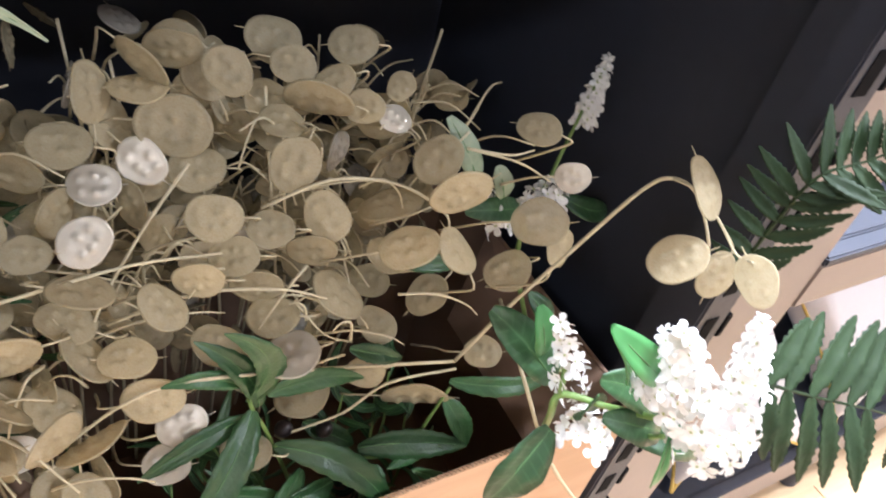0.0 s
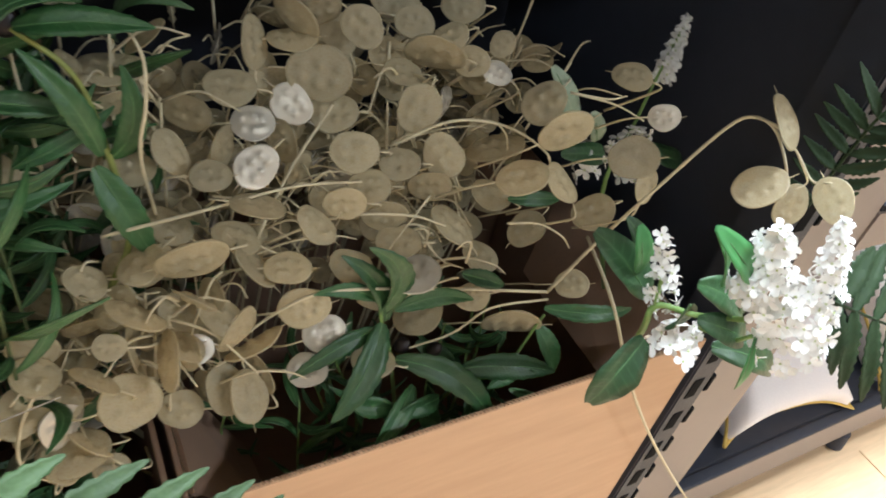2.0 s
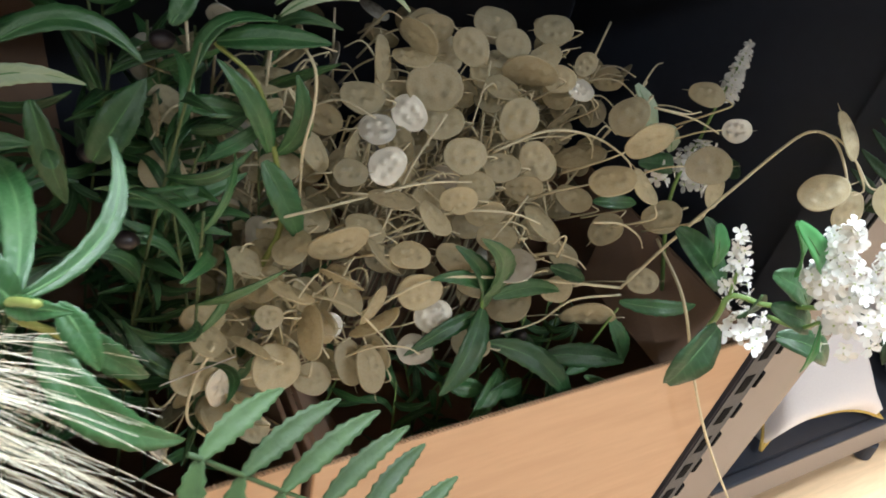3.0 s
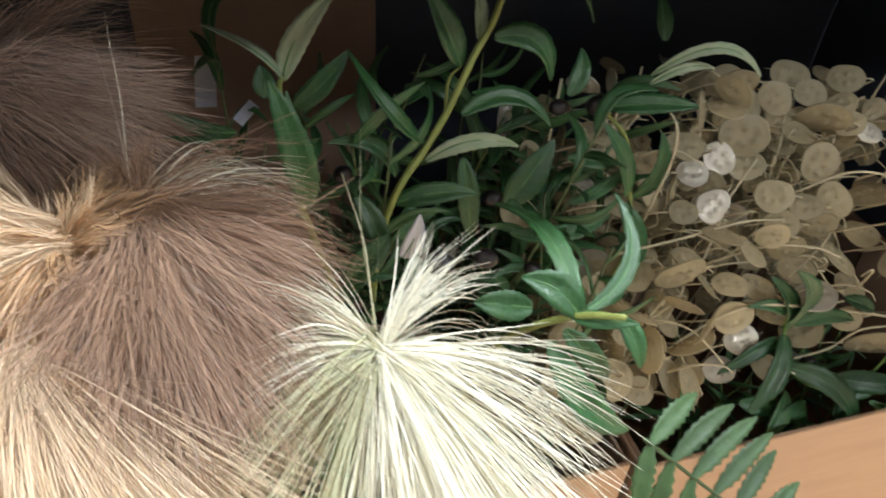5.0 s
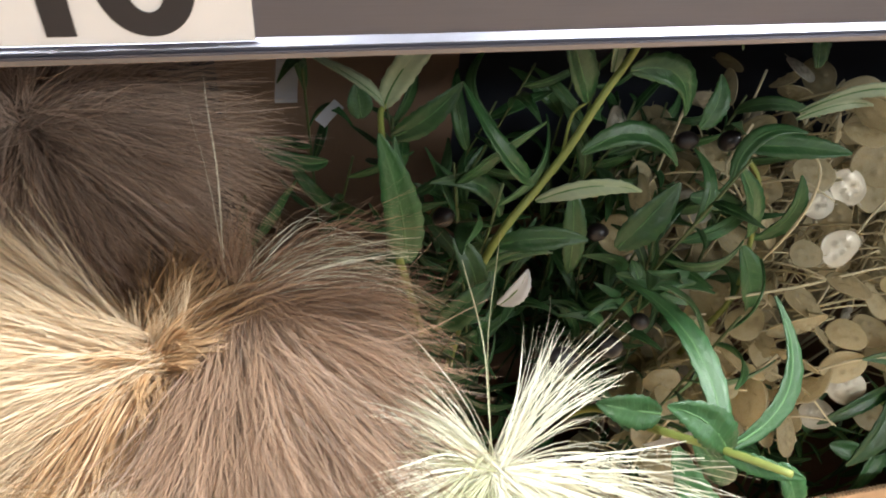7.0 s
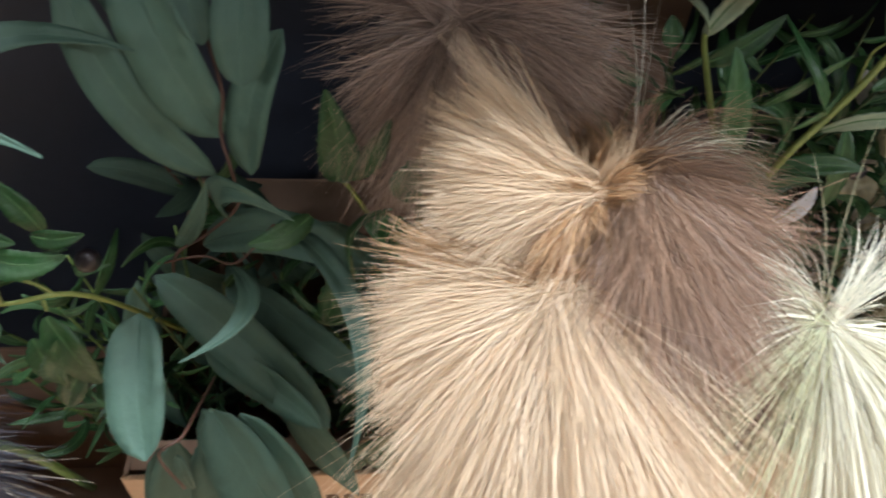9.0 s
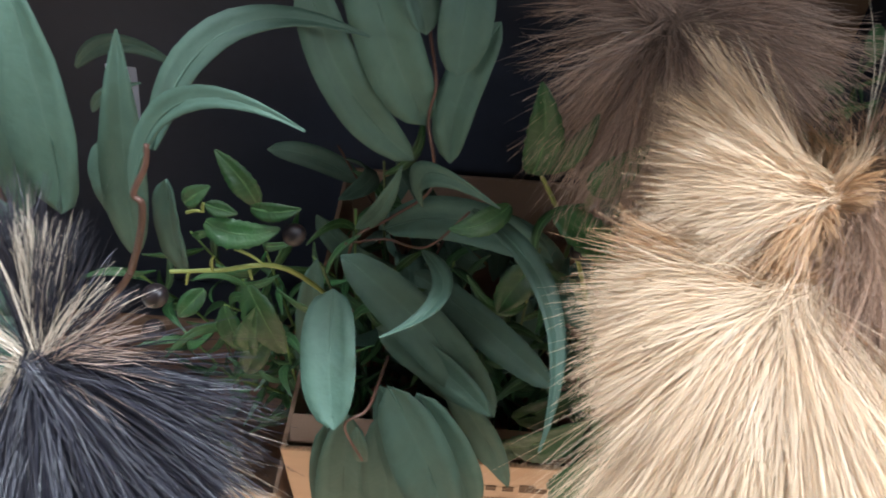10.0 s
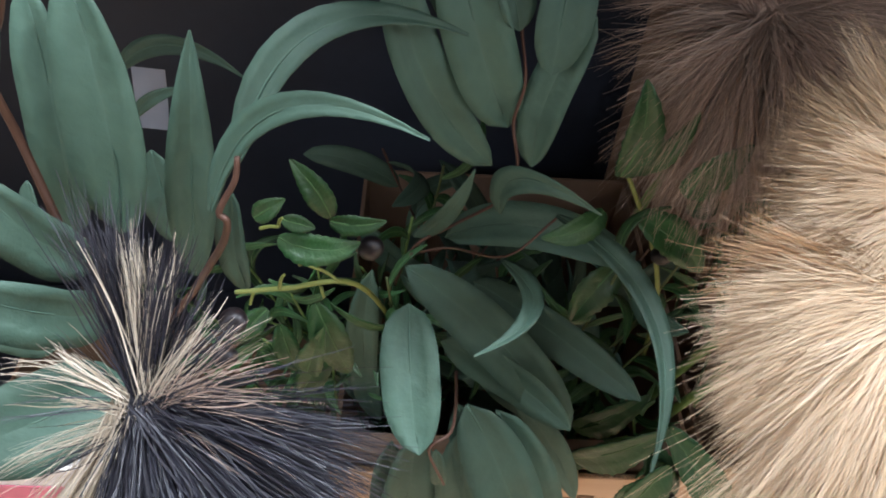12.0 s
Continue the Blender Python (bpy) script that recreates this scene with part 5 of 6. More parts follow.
part("stem", tube([(-0.683, 0.190, 0.781), (-0.655, 0.200, 0.774), (-0.613, 0.215, 0.762), (-0.590, 0.300, 0.600)], 0.0014, 0.002), M_YSTEM, olive_e, smooth=True)
part("twig", tube([(-0.673, 0.198, 0.774), (-0.675, 0.196, 0.771), (-0.677, 0.194, 0.764)], 0.0012, 0.0009), M_YSTEM, olive_e, smooth=True)
part("twig", tube([(-0.658, 0.198, 0.777), (-0.656, 0.196, 0.787), (-0.653, 0.194, 0.794)], 0.0012, 0.0009), M_YSTEM, olive_e, smooth=True)
part("twig", tube([(-0.633, 0.198, 0.779), (-0.632, 0.196, 0.778), (-0.631, 0.194, 0.774)], 0.0012, 0.0009), M_YSTEM, olive_e, smooth=True)
part("twig", tube([(-0.639, 0.198, 0.799), (-0.629, 0.196, 0.796), (-0.620, 0.194, 0.789)], 0.0012, 0.0009), M_YSTEM, olive_e, smooth=True)
part("twig", tube([(-0.644, 0.198, 0.799), (-0.641, 0.196, 0.803), (-0.638, 0.194, 0.805)], 0.0012, 0.0009), M_YSTEM, olive_e, smooth=True)
part("twig", tube([(-0.653, 0.198, 0.831), (-0.651, 0.196, 0.838), (-0.649, 0.194, 0.842)], 0.0012, 0.0009), M_YSTEM, olive_e, smooth=True)
part("twig", tube([(-0.663, 0.198, 0.829), (-0.657, 0.196, 0.833), (-0.652, 0.194, 0.835)], 0.0012, 0.0009), M_YSTEM, olive_e, smooth=True)
fruit(olive_e, (-0.603, 0.210, 0.803), 0.0075, 40)
fruit(olive_e, (-0.672, 0.150, 0.807), 0.0075, 40)
fruit(olive_e, (-0.682, 0.150, 0.772), 0.007, 40)
fruit(olive_f, (-0.413, 0.240, 0.775), 0.0068, 40)
fruit(olive_f, (-0.377, 0.150, 0.596), 0.0068, 40)
# ---- leafy sprays over the front of the honesty box ----
spray_a = thing("leaf_spray", "artificial willow-leaf spray hanging over the box edge", "artificial plant", group="leaf sprays")
spray_b = thing("leaf_spray", "artificial willow-leaf spray with dark fruit inside the box", "artificial plant", group="leaf sprays")
leaf(spray_a, M_OLIVE, (0.251, 0.245, 0.636), (0.196, 0.200, 0.590), 0.0244, 0.1, -0.04, 0, "lance", rib=M_RIB, teeth=0.05, fold=0.4)
leaf(spray_a, M_OLIVE, (0.248, 0.245, 0.631), (0.172, 0.230, 0.616), 0.0152, 0.1, 0.05, 0, "lance", rib=M_RIB, teeth=0.05, fold=0.4)
leaf(spray_a, M_OLIVE, (0.249, 0.250, 0.641), (0.233, 0.250, 0.717), 0.0215, 0.1, 0.25, 0, "lance", rib=M_RIB, teeth=0.05, fold=0.4)
leaf(spray_a, M_OLIVE, (0.245, 0.250, 0.660), (0.194, 0.250, 0.680), 0.0127, 0.1, 0.1, 0, "lance", rib=M_RIB, teeth=0.05, fold=0.4)
leaf(spray_a, M_OLIVE, (0.263, 0.250, 0.642), (0.334, 0.245, 0.637), 0.0155, 0.12, -0.1, 0, "lance", rib=M_RIB, teeth=0.05, fold=0.4)
leaf(spray_a, M_OLIVE, (0.257, 0.250, 0.632), (0.217, 0.260, 0.704), 0.0184, 0.1, 0.1, 0, "lance", rib=M_RIB, teeth=0.05, fold=0.4)
part("stem", tube([(0.248, 0.250, 0.663), (0.251, 0.246, 0.636), (0.266, 0.250, 0.590), (0.309, 0.280, 0.427)], 0.0014, 0.002), M_GSTEM, spray_a, smooth=True)
leaf(spray_b, M_OLIVE, (0.267, 0.240, 0.591), (0.350, 0.190, 0.522), 0.0246, 0.12, -0.12, 0, "lance", rib=M_RIB, teeth=0.05, fold=0.4)
leaf(spray_b, M_OLIVE, (0.339, 0.240, 0.549), (0.432, 0.215, 0.537), 0.0249, 0.08, -0.05, 0, "lance", rib=M_RIB, teeth=0.05, fold=0.4)
leaf(spray_b, M_OLIVE, (0.291, 0.240, 0.545), (0.236, 0.200, 0.525), 0.0205, 0.1, 0, 0, "lance", rib=M_RIB, teeth=0.05, fold=0.4)
leaf(spray_b, M_OLIVE, (0.315, 0.230, 0.529), (0.263, 0.220, 0.539), 0.0178, 0.1, 0, 0, "lance", rib=M_RIB, teeth=0.05, fold=0.4)
leaf(spray_b, M_OLIVE, (0.413, 0.240, 0.583), (0.437, 0.220, 0.529), 0.0210, 0.1, 0, 0, "lance", rib=M_RIB, teeth=0.05, fold=0.4)
leaf(spray_b, M_OLIVE, (0.408, 0.235, 0.614), (0.497, 0.215, 0.606), 0.0168, 0.12, 0.05, 0, "lance", rib=M_RIB, teeth=0.05, fold=0.4)
leaf(spray_b, M_OLIVE, (0.376, 0.210, 0.540), (0.428, 0.190, 0.483), 0.0131, 0.12, -0.08, 0, "lance", rib=M_RIB, teeth=0.05, fold=0.4)
leaf(spray_b, M_OLIVE, (0.345, 0.220, 0.551), (0.329, 0.200, 0.522), 0.0231, 0.08, 0, 0, "lance", rib=M_RIB, teeth=0.05, fold=0.4)
leaf(spray_b, M_OLIVE, (0.327, 0.260, 0.656), (0.371, 0.255, 0.634), 0.0154, 0.1, 0, 0, "lance", rib=M_RIB, teeth=0.05, fold=0.4)
leaf(spray_b, M_OLIVE, (0.369, 0.280, 0.711), (0.425, 0.280, 0.700), 0.0138, 0.1, 0, 0, "lance", rib=M_RIB, teeth=0.05, fold=0.4)
leaf(spray_b, M_OLIVE, (0.292, 0.225, 0.528), (0.311, 0.215, 0.509), 0.0206, 0.1, 0, 0, "lance", rib=M_RIB, teeth=0.05, fold=0.4)
leaf(spray_b, M_OLIVE, (0.231, 0.240, 0.545), (0.273, 0.230, 0.532), 0.0190, 0.1, 0, 0, "lance", rib=M_RIB, teeth=0.05, fold=0.4)
leaf(spray_b, M_OLIVE, (0.297, 0.260, 0.579), (0.340, 0.250, 0.540), 0.0190, 0.1, 0, 0, "lance", rib=M_RIB, teeth=0.05, fold=0.4)
leaf(spray_b, M_OLIVE, (0.401, 0.235, 0.546), (0.359, 0.220, 0.536), 0.0189, 0.1, 0, 0, "lance", rib=M_RIB, teeth=0.05, fold=0.4)
part("stem", tube([(0.267, 0.240, 0.591), (0.323, 0.240, 0.545), (0.380, 0.235, 0.531), (0.411, 0.235, 0.604)], 0.0016, 0.0014), M_GSTEM, spray_b, smooth=True)
fruit(spray_b, (0.277, 0.250, 0.594), 0.0066, 30)
fruit(spray_b, (0.311, 0.250, 0.576), 0.0066, 30)
# ---- white flower spray ----
white_spray = thing("flower_spray", "artificial white lilac-like flower spray with glossy green leaves", "artificial flower")
leaf(white_spray, M_DLEAF, (0.429, 0.160, 0.698), (0.391, 0.200, 0.739), 0.0298, 0.1, 0, 0, "oval", rib=M_RIB)
leaf(white_spray, M_BLEAF, (0.420, 0.170, 0.717), (0.410, 0.180, 0.757), 0.0196, 0.08, 0, 0, "oval", rib=M_RIB)
leaf(white_spray, M_BLEAF, (0.424, 0.110, 0.761), (0.393, 0.115, 0.813), 0.0174, 0.08, 0, 15, "oval", rib=M_RIB)
leaf(white_spray, M_BLEAF, (0.434, 0.100, 0.774), (0.390, 0.112, 0.816), 0.0204, 0.1, -0.05, 0, "oval", rib=M_RIB)
leaf(white_spray, M_DLEAF, (0.474, 0.110, 0.712), (0.416, 0.120, 0.753), 0.0272, 0.1, 0.05, 0, "oval", rib=M_RIB)
leaf(white_spray, M_DLEAF, (0.422, 0.140, 0.672), (0.380, 0.130, 0.622), 0.0357, 0.12, 0.05, 0, "oval", rib=M_RIB)
leaf(white_spray, M_DLEAF, (0.481, 0.120, 0.663), (0.555, 0.100, 0.625), 0.0259, 0.12, -0.05, 0, "oval", rib=M_RIB)
leaf(white_spray, M_BLEAF, (0.468, 0.090, 0.713), (0.466, 0.080, 0.667), 0.0094, 0.15, 0.15, 0, "oval", rib=M_RIB)
leaf(white_spray, M_DLEAF, (0.438, 0.130, 0.716), (0.441, 0.140, 0.680), 0.0201, 0.1, 0, 0, "oval", rib=M_RIB)
leaf(white_spray, M_DLEAF, (0.439, 0.190, 0.716), (0.419, 0.200, 0.746), 0.0164, 0.1, 0, 0, "oval", rib=M_RIB)
leaf(white_spray, M_DLEAF, (0.475, 0.100, 0.698), (0.421, 0.110, 0.727), 0.0231, 0.1, 0, 0, "oval", rib=M_RIB)
leaf(white_spray, M_OLIVE_PALE, (0.432, 0.300, 0.760), (0.408, 0.320, 0.807), 0.0199, 0.1, 0, 0, "oval", rib=M_RIB)
leaf(white_spray, M_OLIVE_PALE, (0.453, 0.290, 0.750), (0.447, 0.300, 0.773), 0.0179, 0.1, 0, 0, "oval", rib=M_RIB)
leaf(white_spray, M_DLEAF, (0.526, 0.300, 0.728), (0.583, 0.300, 0.705), 0.0204, 0.1, 0.1, 0, "oval", rib=M_RIB)
leaf(white_spray, M_DLEAF, (0.491, 0.310, 0.715), (0.429, 0.300, 0.733), 0.0209, 0.1, 0, 0, "oval", rib=M_RIB)
part("stem", tube([(0.640, 0.300, 0.300), (0.444, 0.160, 0.644), (0.422, 0.145, 0.704), (0.443, 0.125, 0.708), (0.447, 0.090, 0.738)], 0.003, 0.002), M_GSTEM, white_spray, smooth=True)
part("stem", tube([(0.422, 0.145, 0.704), (0.421, 0.151, 0.730)], 0.0022, 0.0016), M_GSTEM, white_spray, smooth=True)
part("stem", tube([(0.457, 0.125, 0.690), (0.459, 0.100, 0.702), (0.450, 0.085, 0.726)], 0.0022, 0.0016), M_GSTEM, white_spray, smooth=True)
part("stem", tube([(0.557, 0.300, 0.533), (0.496, 0.300, 0.678), (0.524, 0.320, 0.738), (0.546, 0.335, 0.777), (0.572, 0.351, 0.822)], 0.0026, 0.001), M_GSTEM, white_spray, smooth=True)
flower_head(white_spray, (0.442, 0.151, 0.690), (0.405, 0.155, 0.770), 0.0179, 26, 1, 0.75)
flower_head(white_spray, (0.445, 0.130, 0.651), (0.457, 0.135, 0.673), 0.0246, 24, 2, 0.3)
flower_head(white_spray, (0.460, 0.082, 0.747), (0.425, 0.100, 0.809), 0.0240, 46, 3, 0.6)
flower_head(white_spray, (0.501, 0.080, 0.697), (0.472, 0.075, 0.750), 0.0304, 46, 4, 0.2)
flower_head(white_spray, (0.495, 0.075, 0.741), (0.461, 0.082, 0.830), 0.0193, 44, 5, 0.8)
flower_head(white_spray, (0.444, 0.095, 0.760), (0.425, 0.100, 0.772), 0.0139, 16, 7, 0.3)
flower_head(white_spray, (0.423, 0.085, 0.810), (0.411, 0.090, 0.830), 0.0093, 12, 8, 0.6)
flower_head(white_spray, (0.552, 0.335, 0.771), (0.572, 0.351, 0.825), 0.0127, 34, 6, 0.75)
flower_head(white_spray, (0.500, 0.300, 0.696), (0.523, 0.310, 0.730), 0.0299, 40, 9, 0.5)
flower_head(white_spray, (0.479, 0.310, 0.693), (0.461, 0.310, 0.732), 0.0146, 14, 10, 0.5)
# ---- ferns ----
fern_a = thing("fern_frond", "artificial green fern frond with shade in its colour, leaning past the upright", "artificial plant", group="fern fronds")
fern_b = thing("fern_frond", "artificial fern frond with serrated leaflets over the aisle", "artificial plant", group="fern fronds")
fern_c = thing("fern_frond", "artificial green fern frond hanging over a box front", "artificial plant", group="fern fronds")
fern(fern_a, [(0.590, 0.170, 0.746), (0.578, 0.160, 0.809), (0.572, 0.150, 0.853), (0.596, 0.140, 0.869), (0.620, 0.130, 0.889)], 13, 0.0457, 0.0103, (-0.5, -0.55, 0.65))
fern(fern_b, [(0.567, 0.100, 0.710), (0.653, 0.085, 0.670), (0.762, 0.070, 0.619), (1.136, 0.060, 0.400)], 8, 0.0864, 0.0199, (-0.5, -0.55, 0.65))
fern(fern_c, [(-0.024, 0.093, 0.762), (0.028, 0.086, 0.708), (0.094, 0.080, 0.640), (0.190, 0.072, 0.541)], 7, 0.0733, 0.0135, FACE, M_FERN_LIT)


# ---- more olive sprays filling the olive box ----
rng = random.Random(5)
for k in range(34):
    bx, by = rng.uniform(-0.26, 0.03), rng.uniform(0.3, 0.52)
    tip = (bx + rng.uniform(-0.08, 0.1), by - rng.uniform(-0.03, 0.09), rng.uniform(0.66, 0.88))
    rand_leaf_spray(40 + k, (bx, by, 0.35), tip, 14, 0.06, M_OLIVE, M_DSTEM, "artificial olive spray with narrow green leaves", "olive sprays", rib=M_RIB)
for k in range(5):
    bx, by = rng.uniform(0.0, 0.1), rng.uniform(0.33, 0.45)
    rand_leaf_spray(90 + k, (bx, by + 0.04, 0.4), (bx + rng.uniform(-0.05, 0.02), by, rng.uniform(0.7, 0.84)), 11, 0.06, M_OLIVE, M_DSTEM, "artificial olive spray with narrow green leaves", "olive sprays", rib=M_RIB)
# low sprays inside the honesty box and the printed box
for k in range(9):
    bx = rng.uniform(0.18, 0.46)
    rand_leaf_spray(120 + k, (bx, rng.uniform(0.26, 0.33), 0.3), (bx + rng.uniform(-0.06, 0.06), rng.uniform(0.26, 0.31), rng.uniform(0.5, 0.6)), 9, 0.05, M_OLIVE, M_GSTEM, "artificial willow-leaf spray low in the box", "leaf sprays", rib=M_RIB, name="leaf_spray")
for k in range(12):
    bx = rng.uniform(-0.62, -0.36)
    rand_leaf_spray(150 + k, (bx, rng.uniform(0.3, 0.42), 0.3), (bx + rng.uniform(-0.06, 0.06), rng.uniform(0.2, 0.32), rng.uniform(0.55, 0.8)), 9, 0.05, M_OLIVE, M_DSTEM, "artificial olive spray among eucalyptus", "olive sprays", rib=M_RIB)
for k in range(7):
    bx = rng.uniform(-0.62, -0.4)
    rand_leaf_spray(180 + k, (bx, rng.uniform(0.34, 0.48), 0.25), (bx + rng.uniform(-0.06, 0.06), rng.uniform(0.26, 0.4), rng.uniform(0.6, 0.8)), 8, 0.09, M_EUC, M_RED, "grey-green eucalyptus stem deep in the box", "eucalyptus stems", shape="gum", width=0.27, rib=M_EUCRIB, name="eucalyptus_stem")
for k, (tx, ty, tz) in enumerate([(-0.67, 0.26, 0.7), (-0.7, 0.28, 0.63), (-0.64, 0.25, 0.64), (-0.72, 0.3, 0.7), (-0.66, 0.29, 0.58), (-0.61, 0.27, 0.6), (-0.42, 0.24, 0.62), (-0.46, 0.25, 0.67), (-0.39, 0.23, 0.6), (-0.5, 0.27, 0.72), (-0.74, 0.27, 0.6), (-0.69, 0.24, 0.66), (-0.65, 0.27, 0.74), (-0.78, 0.29, 0.66), (-0.62, 0.3, 0.68), (-0.58, 0.3, 0.74), (-0.7, 0.25, 0.56)]):
    rand_leaf_spray(230 + k, (tx + 0.02, ty + 0.08, 0.32), (tx, ty, tz), 11, 0.052, M_OLIVE, M_GSTEM, "artificial olive spray among eucalyptus", "olive sprays", rib=M_RIB)

# ---- honesty deep in the box ----
for k in range(53):
    t = thing("honesty_stem", "dried honesty stem with papery beige pods deep in the box", "dried flower", group="honesty stems")
    bx, by = rng.uniform(0.1, 0.46), rng.uniform(0.33, 0.47)
    top = Vector((bx + rng.uniform(-0.03, 0.05), by + rng.uniform(-0.02, 0.06), rng.uniform(0.66, 0.8)))
    if k >= 24:
        bx, by = rng.uniform(0.03, 0.13), rng.uniform(0.37, 0.46)
        top = Vector((bx + rng.uniform(-0.02, 0.03), by, rng.uniform(0.76, 0.86)))
    if k >= 31:
        bx, by = rng.uniform(0.12, 0.44), rng.uniform(0.36, 0.54)
        top = Vector((bx + rng.uniform(-0.03, 0.04), by + 0.02, rng.uniform(0.7, 0.85) - 0.2 * max(0, bx - 0.3)))
    if k >= 45:
        bx, by = rng.uniform(0.0, 0.1), rng.uniform(0.25, 0.31)
        top = Vector((bx, by, rng.uniform(0.6, 0.7)))
    pts = [Vector((bx + 0.3 * (bx - top.x), by + 0.09, 0.3)), Vector((bx, by + 0.03, 0.55)), top]
    pts[0].x = max(0.11, pts[0].x)
    part("stem", tube(pts, 0.0017, 0.0012), M_STRAW, t, smooth=True)
    for j in range(9):
        q = pts[1].lerp(top, rng.uniform(0, 1)) + Vector((rng.uniform(-0.05, 0.05), rng.uniform(-0.03, 0.05), rng.uniform(-0.03, 0.03)))
        pod_object(t, pose(*q, rng.uniform(0, 110), rng.uniform(-50, 50), rng.uniform(0, 360)), rng.uniform(0.03, 0.042), int(rng.random() < 0.12))
    for j in range(7):
        q = pts[1].lerp(top, rng.uniform(0.2, 1))
        e = q + Vector((rng.uniform(-0.05, 0.05), rng.uniform(-0.05, 0.02), rng.uniform(-0.02, 0.04)))
        part("stalk", tube([q, q.lerp(e, 0.5) + Vector((0, 0, 0.012)), e], 0.0012, 0.0007, 5, 4), M_STRAW, t, smooth=True)

# ---- hair plumes ----
UP, LEFT, RIGHT, OUT, DOWN, BACK = Vector((0, 0.6, 0.8)), Vector((-1, 0, 0)), Vector((1, 0, 0)), Vector((0, -0.75, 0.66)), Vector((0, -0.45, -0.9)), Vector((0, 1, 0.1))


def plume(label, knot, layers, seed, stem_to):
    p = thing("hair_plume", label, "artificial grass", group="hair plumes")
    for k, (name, material, sprays, radius, *style) in enumerate(layers):
        strands(name, knot, sprays, material, p, seed + k, radius, "", *style)
    part("stem", tube([Vector(knot), Vector(knot).lerp(Vector(stem_to), 0.5) + Vector((0, 0.02, 0)), Vector(stem_to)], 0.004, 0.004), M_GSTEM, p, smooth=True)
    return p


plume("golden wheat hair plume spraying sideways from its knot", (-0.320, 0.166, 0.902), [
    ("hair", M_WHEAT, [(LEFT + UP * 0.7, 17, 0.08, 0.12, 420, 0.006), (LEFT + UP * 0.25 + OUT * 0.1, 22, 0.074, 0.14, 800, 0.007), (LEFT + DOWN * 0.22 + OUT * 0.15, 22, 0.072, 0.12, 700, 0.008), (UP + RIGHT * 0.35, 34, 0.04, 0.25, 46, 0.006)], 0.00032, 0.6, 0.04, 44),
    ("under_hair", M_GOLD, [(LEFT * 0.7 + OUT * 0.3 + DOWN * 0.7, 34, 0.055, 0.3, 340, 0.008), (RIGHT * 0.8 + UP * 0.5 + OUT * 0.3, 34, 0.03, 0.5, 60, 0.006), (DOWN + OUT * 0.35 + RIGHT * 0.15, 22, 0.036, 0.2, 110, 0.006), (BACK + DOWN * 0.6 + RIGHT * 0.4, 50, 0.06, 0.3, 420, 0.008), (LEFT * 0.5 + RIGHT * 0.45 + OUT * 0.2 + UP * 0.1, 60, 0.026, 0.3, 60, 0.005)], 0.00045, 0.7, 0.06)], 11, (-0.36, 0.3, 0.4))
plume("pale wheat hair plume falling in a wide dome", (-0.342, 0.124, 0.876), [
    ("hair", M_WHEAT, [(LEFT * 0.95 + DOWN * 0.12 + OUT * 0.2, 20, 0.076, 0.28, 1000, 0.009), (LEFT * 0.7 + DOWN * 0.6 + OUT * 0.35, 22, 0.082, 0.3, 1500, 0.011), (LEFT * 0.2 + DOWN * 0.85 + OUT * 0.4, 26, 0.125, 0.25, 2200, 0.012), (DOWN + OUT * 0.55 + RIGHT * 0.1, 30, 0.18, 0.2, 2000, 0.012), (DOWN * 0.85 + OUT * 0.45 + RIGHT * 0.4, 26, 0.105, 0.25, 1100, 0.01)], 0.00032, 0.6, 0.04, 44),
    ("under_hair", M_GOLD, [(RIGHT * 0.5 + UP * 0.6 + OUT * 0.3, 55, 0.028, 0.6, 110, 0.008), (RIGHT * 0.8 + DOWN * 0.5 + OUT * 0.3, 40, 0.05, 0.6, 170, 0.008), (LEFT + UP * 0.1 + BACK * 0.5, 26, 0.07, 0.25, 340, 0.008)], 0.00045, 0.5, 0.08)], 21, (-0.35, 0.28, 0.4))
plume("brown hair plume with an arching top", (-0.290, 0.196, 0.895), [
    ("hair", M_BROWN, [(RIGHT + UP * 0.8, 18, 0.092, 0.9, 200, 0.005), (RIGHT * 0.9 + DOWN * 0.25 + OUT * 0.3, 28, 0.076, 0.5, 480, 0.007), (RIGHT * 0.45 + DOWN * 0.8 + OUT * 0.5, 28, 0.09, 0.3, 560, 0.009), (DOWN + OUT * 0.45, 34, 0.12, 0.25, 560, 0.01), (LEFT * 0.6 + DOWN * 0.9 + OUT * 0.1, 34, 0.085, 0.3, 400, 0.009), (DOWN * 0.8 + OUT * 0.8 + LEFT * 0.15, 26, 0.11, 0.2, 460, 0.008), (UP + LEFT * 0.2, 26, 0.035, 0.1, 46, 0.006)], 0.0003, 0.8, 0.11, 46),
    ("stray_hair", M_CREAM, [(UP + OUT * 0.1, 6, 0.095, 0.02, 1, 0.003), (RIGHT + UP * 0.8, 22, 0.098, 0.85, 34, 0.005)], 0.0004, 0.3, 0.04, 6)], 31, (-0.3, 0.3, 0.4))
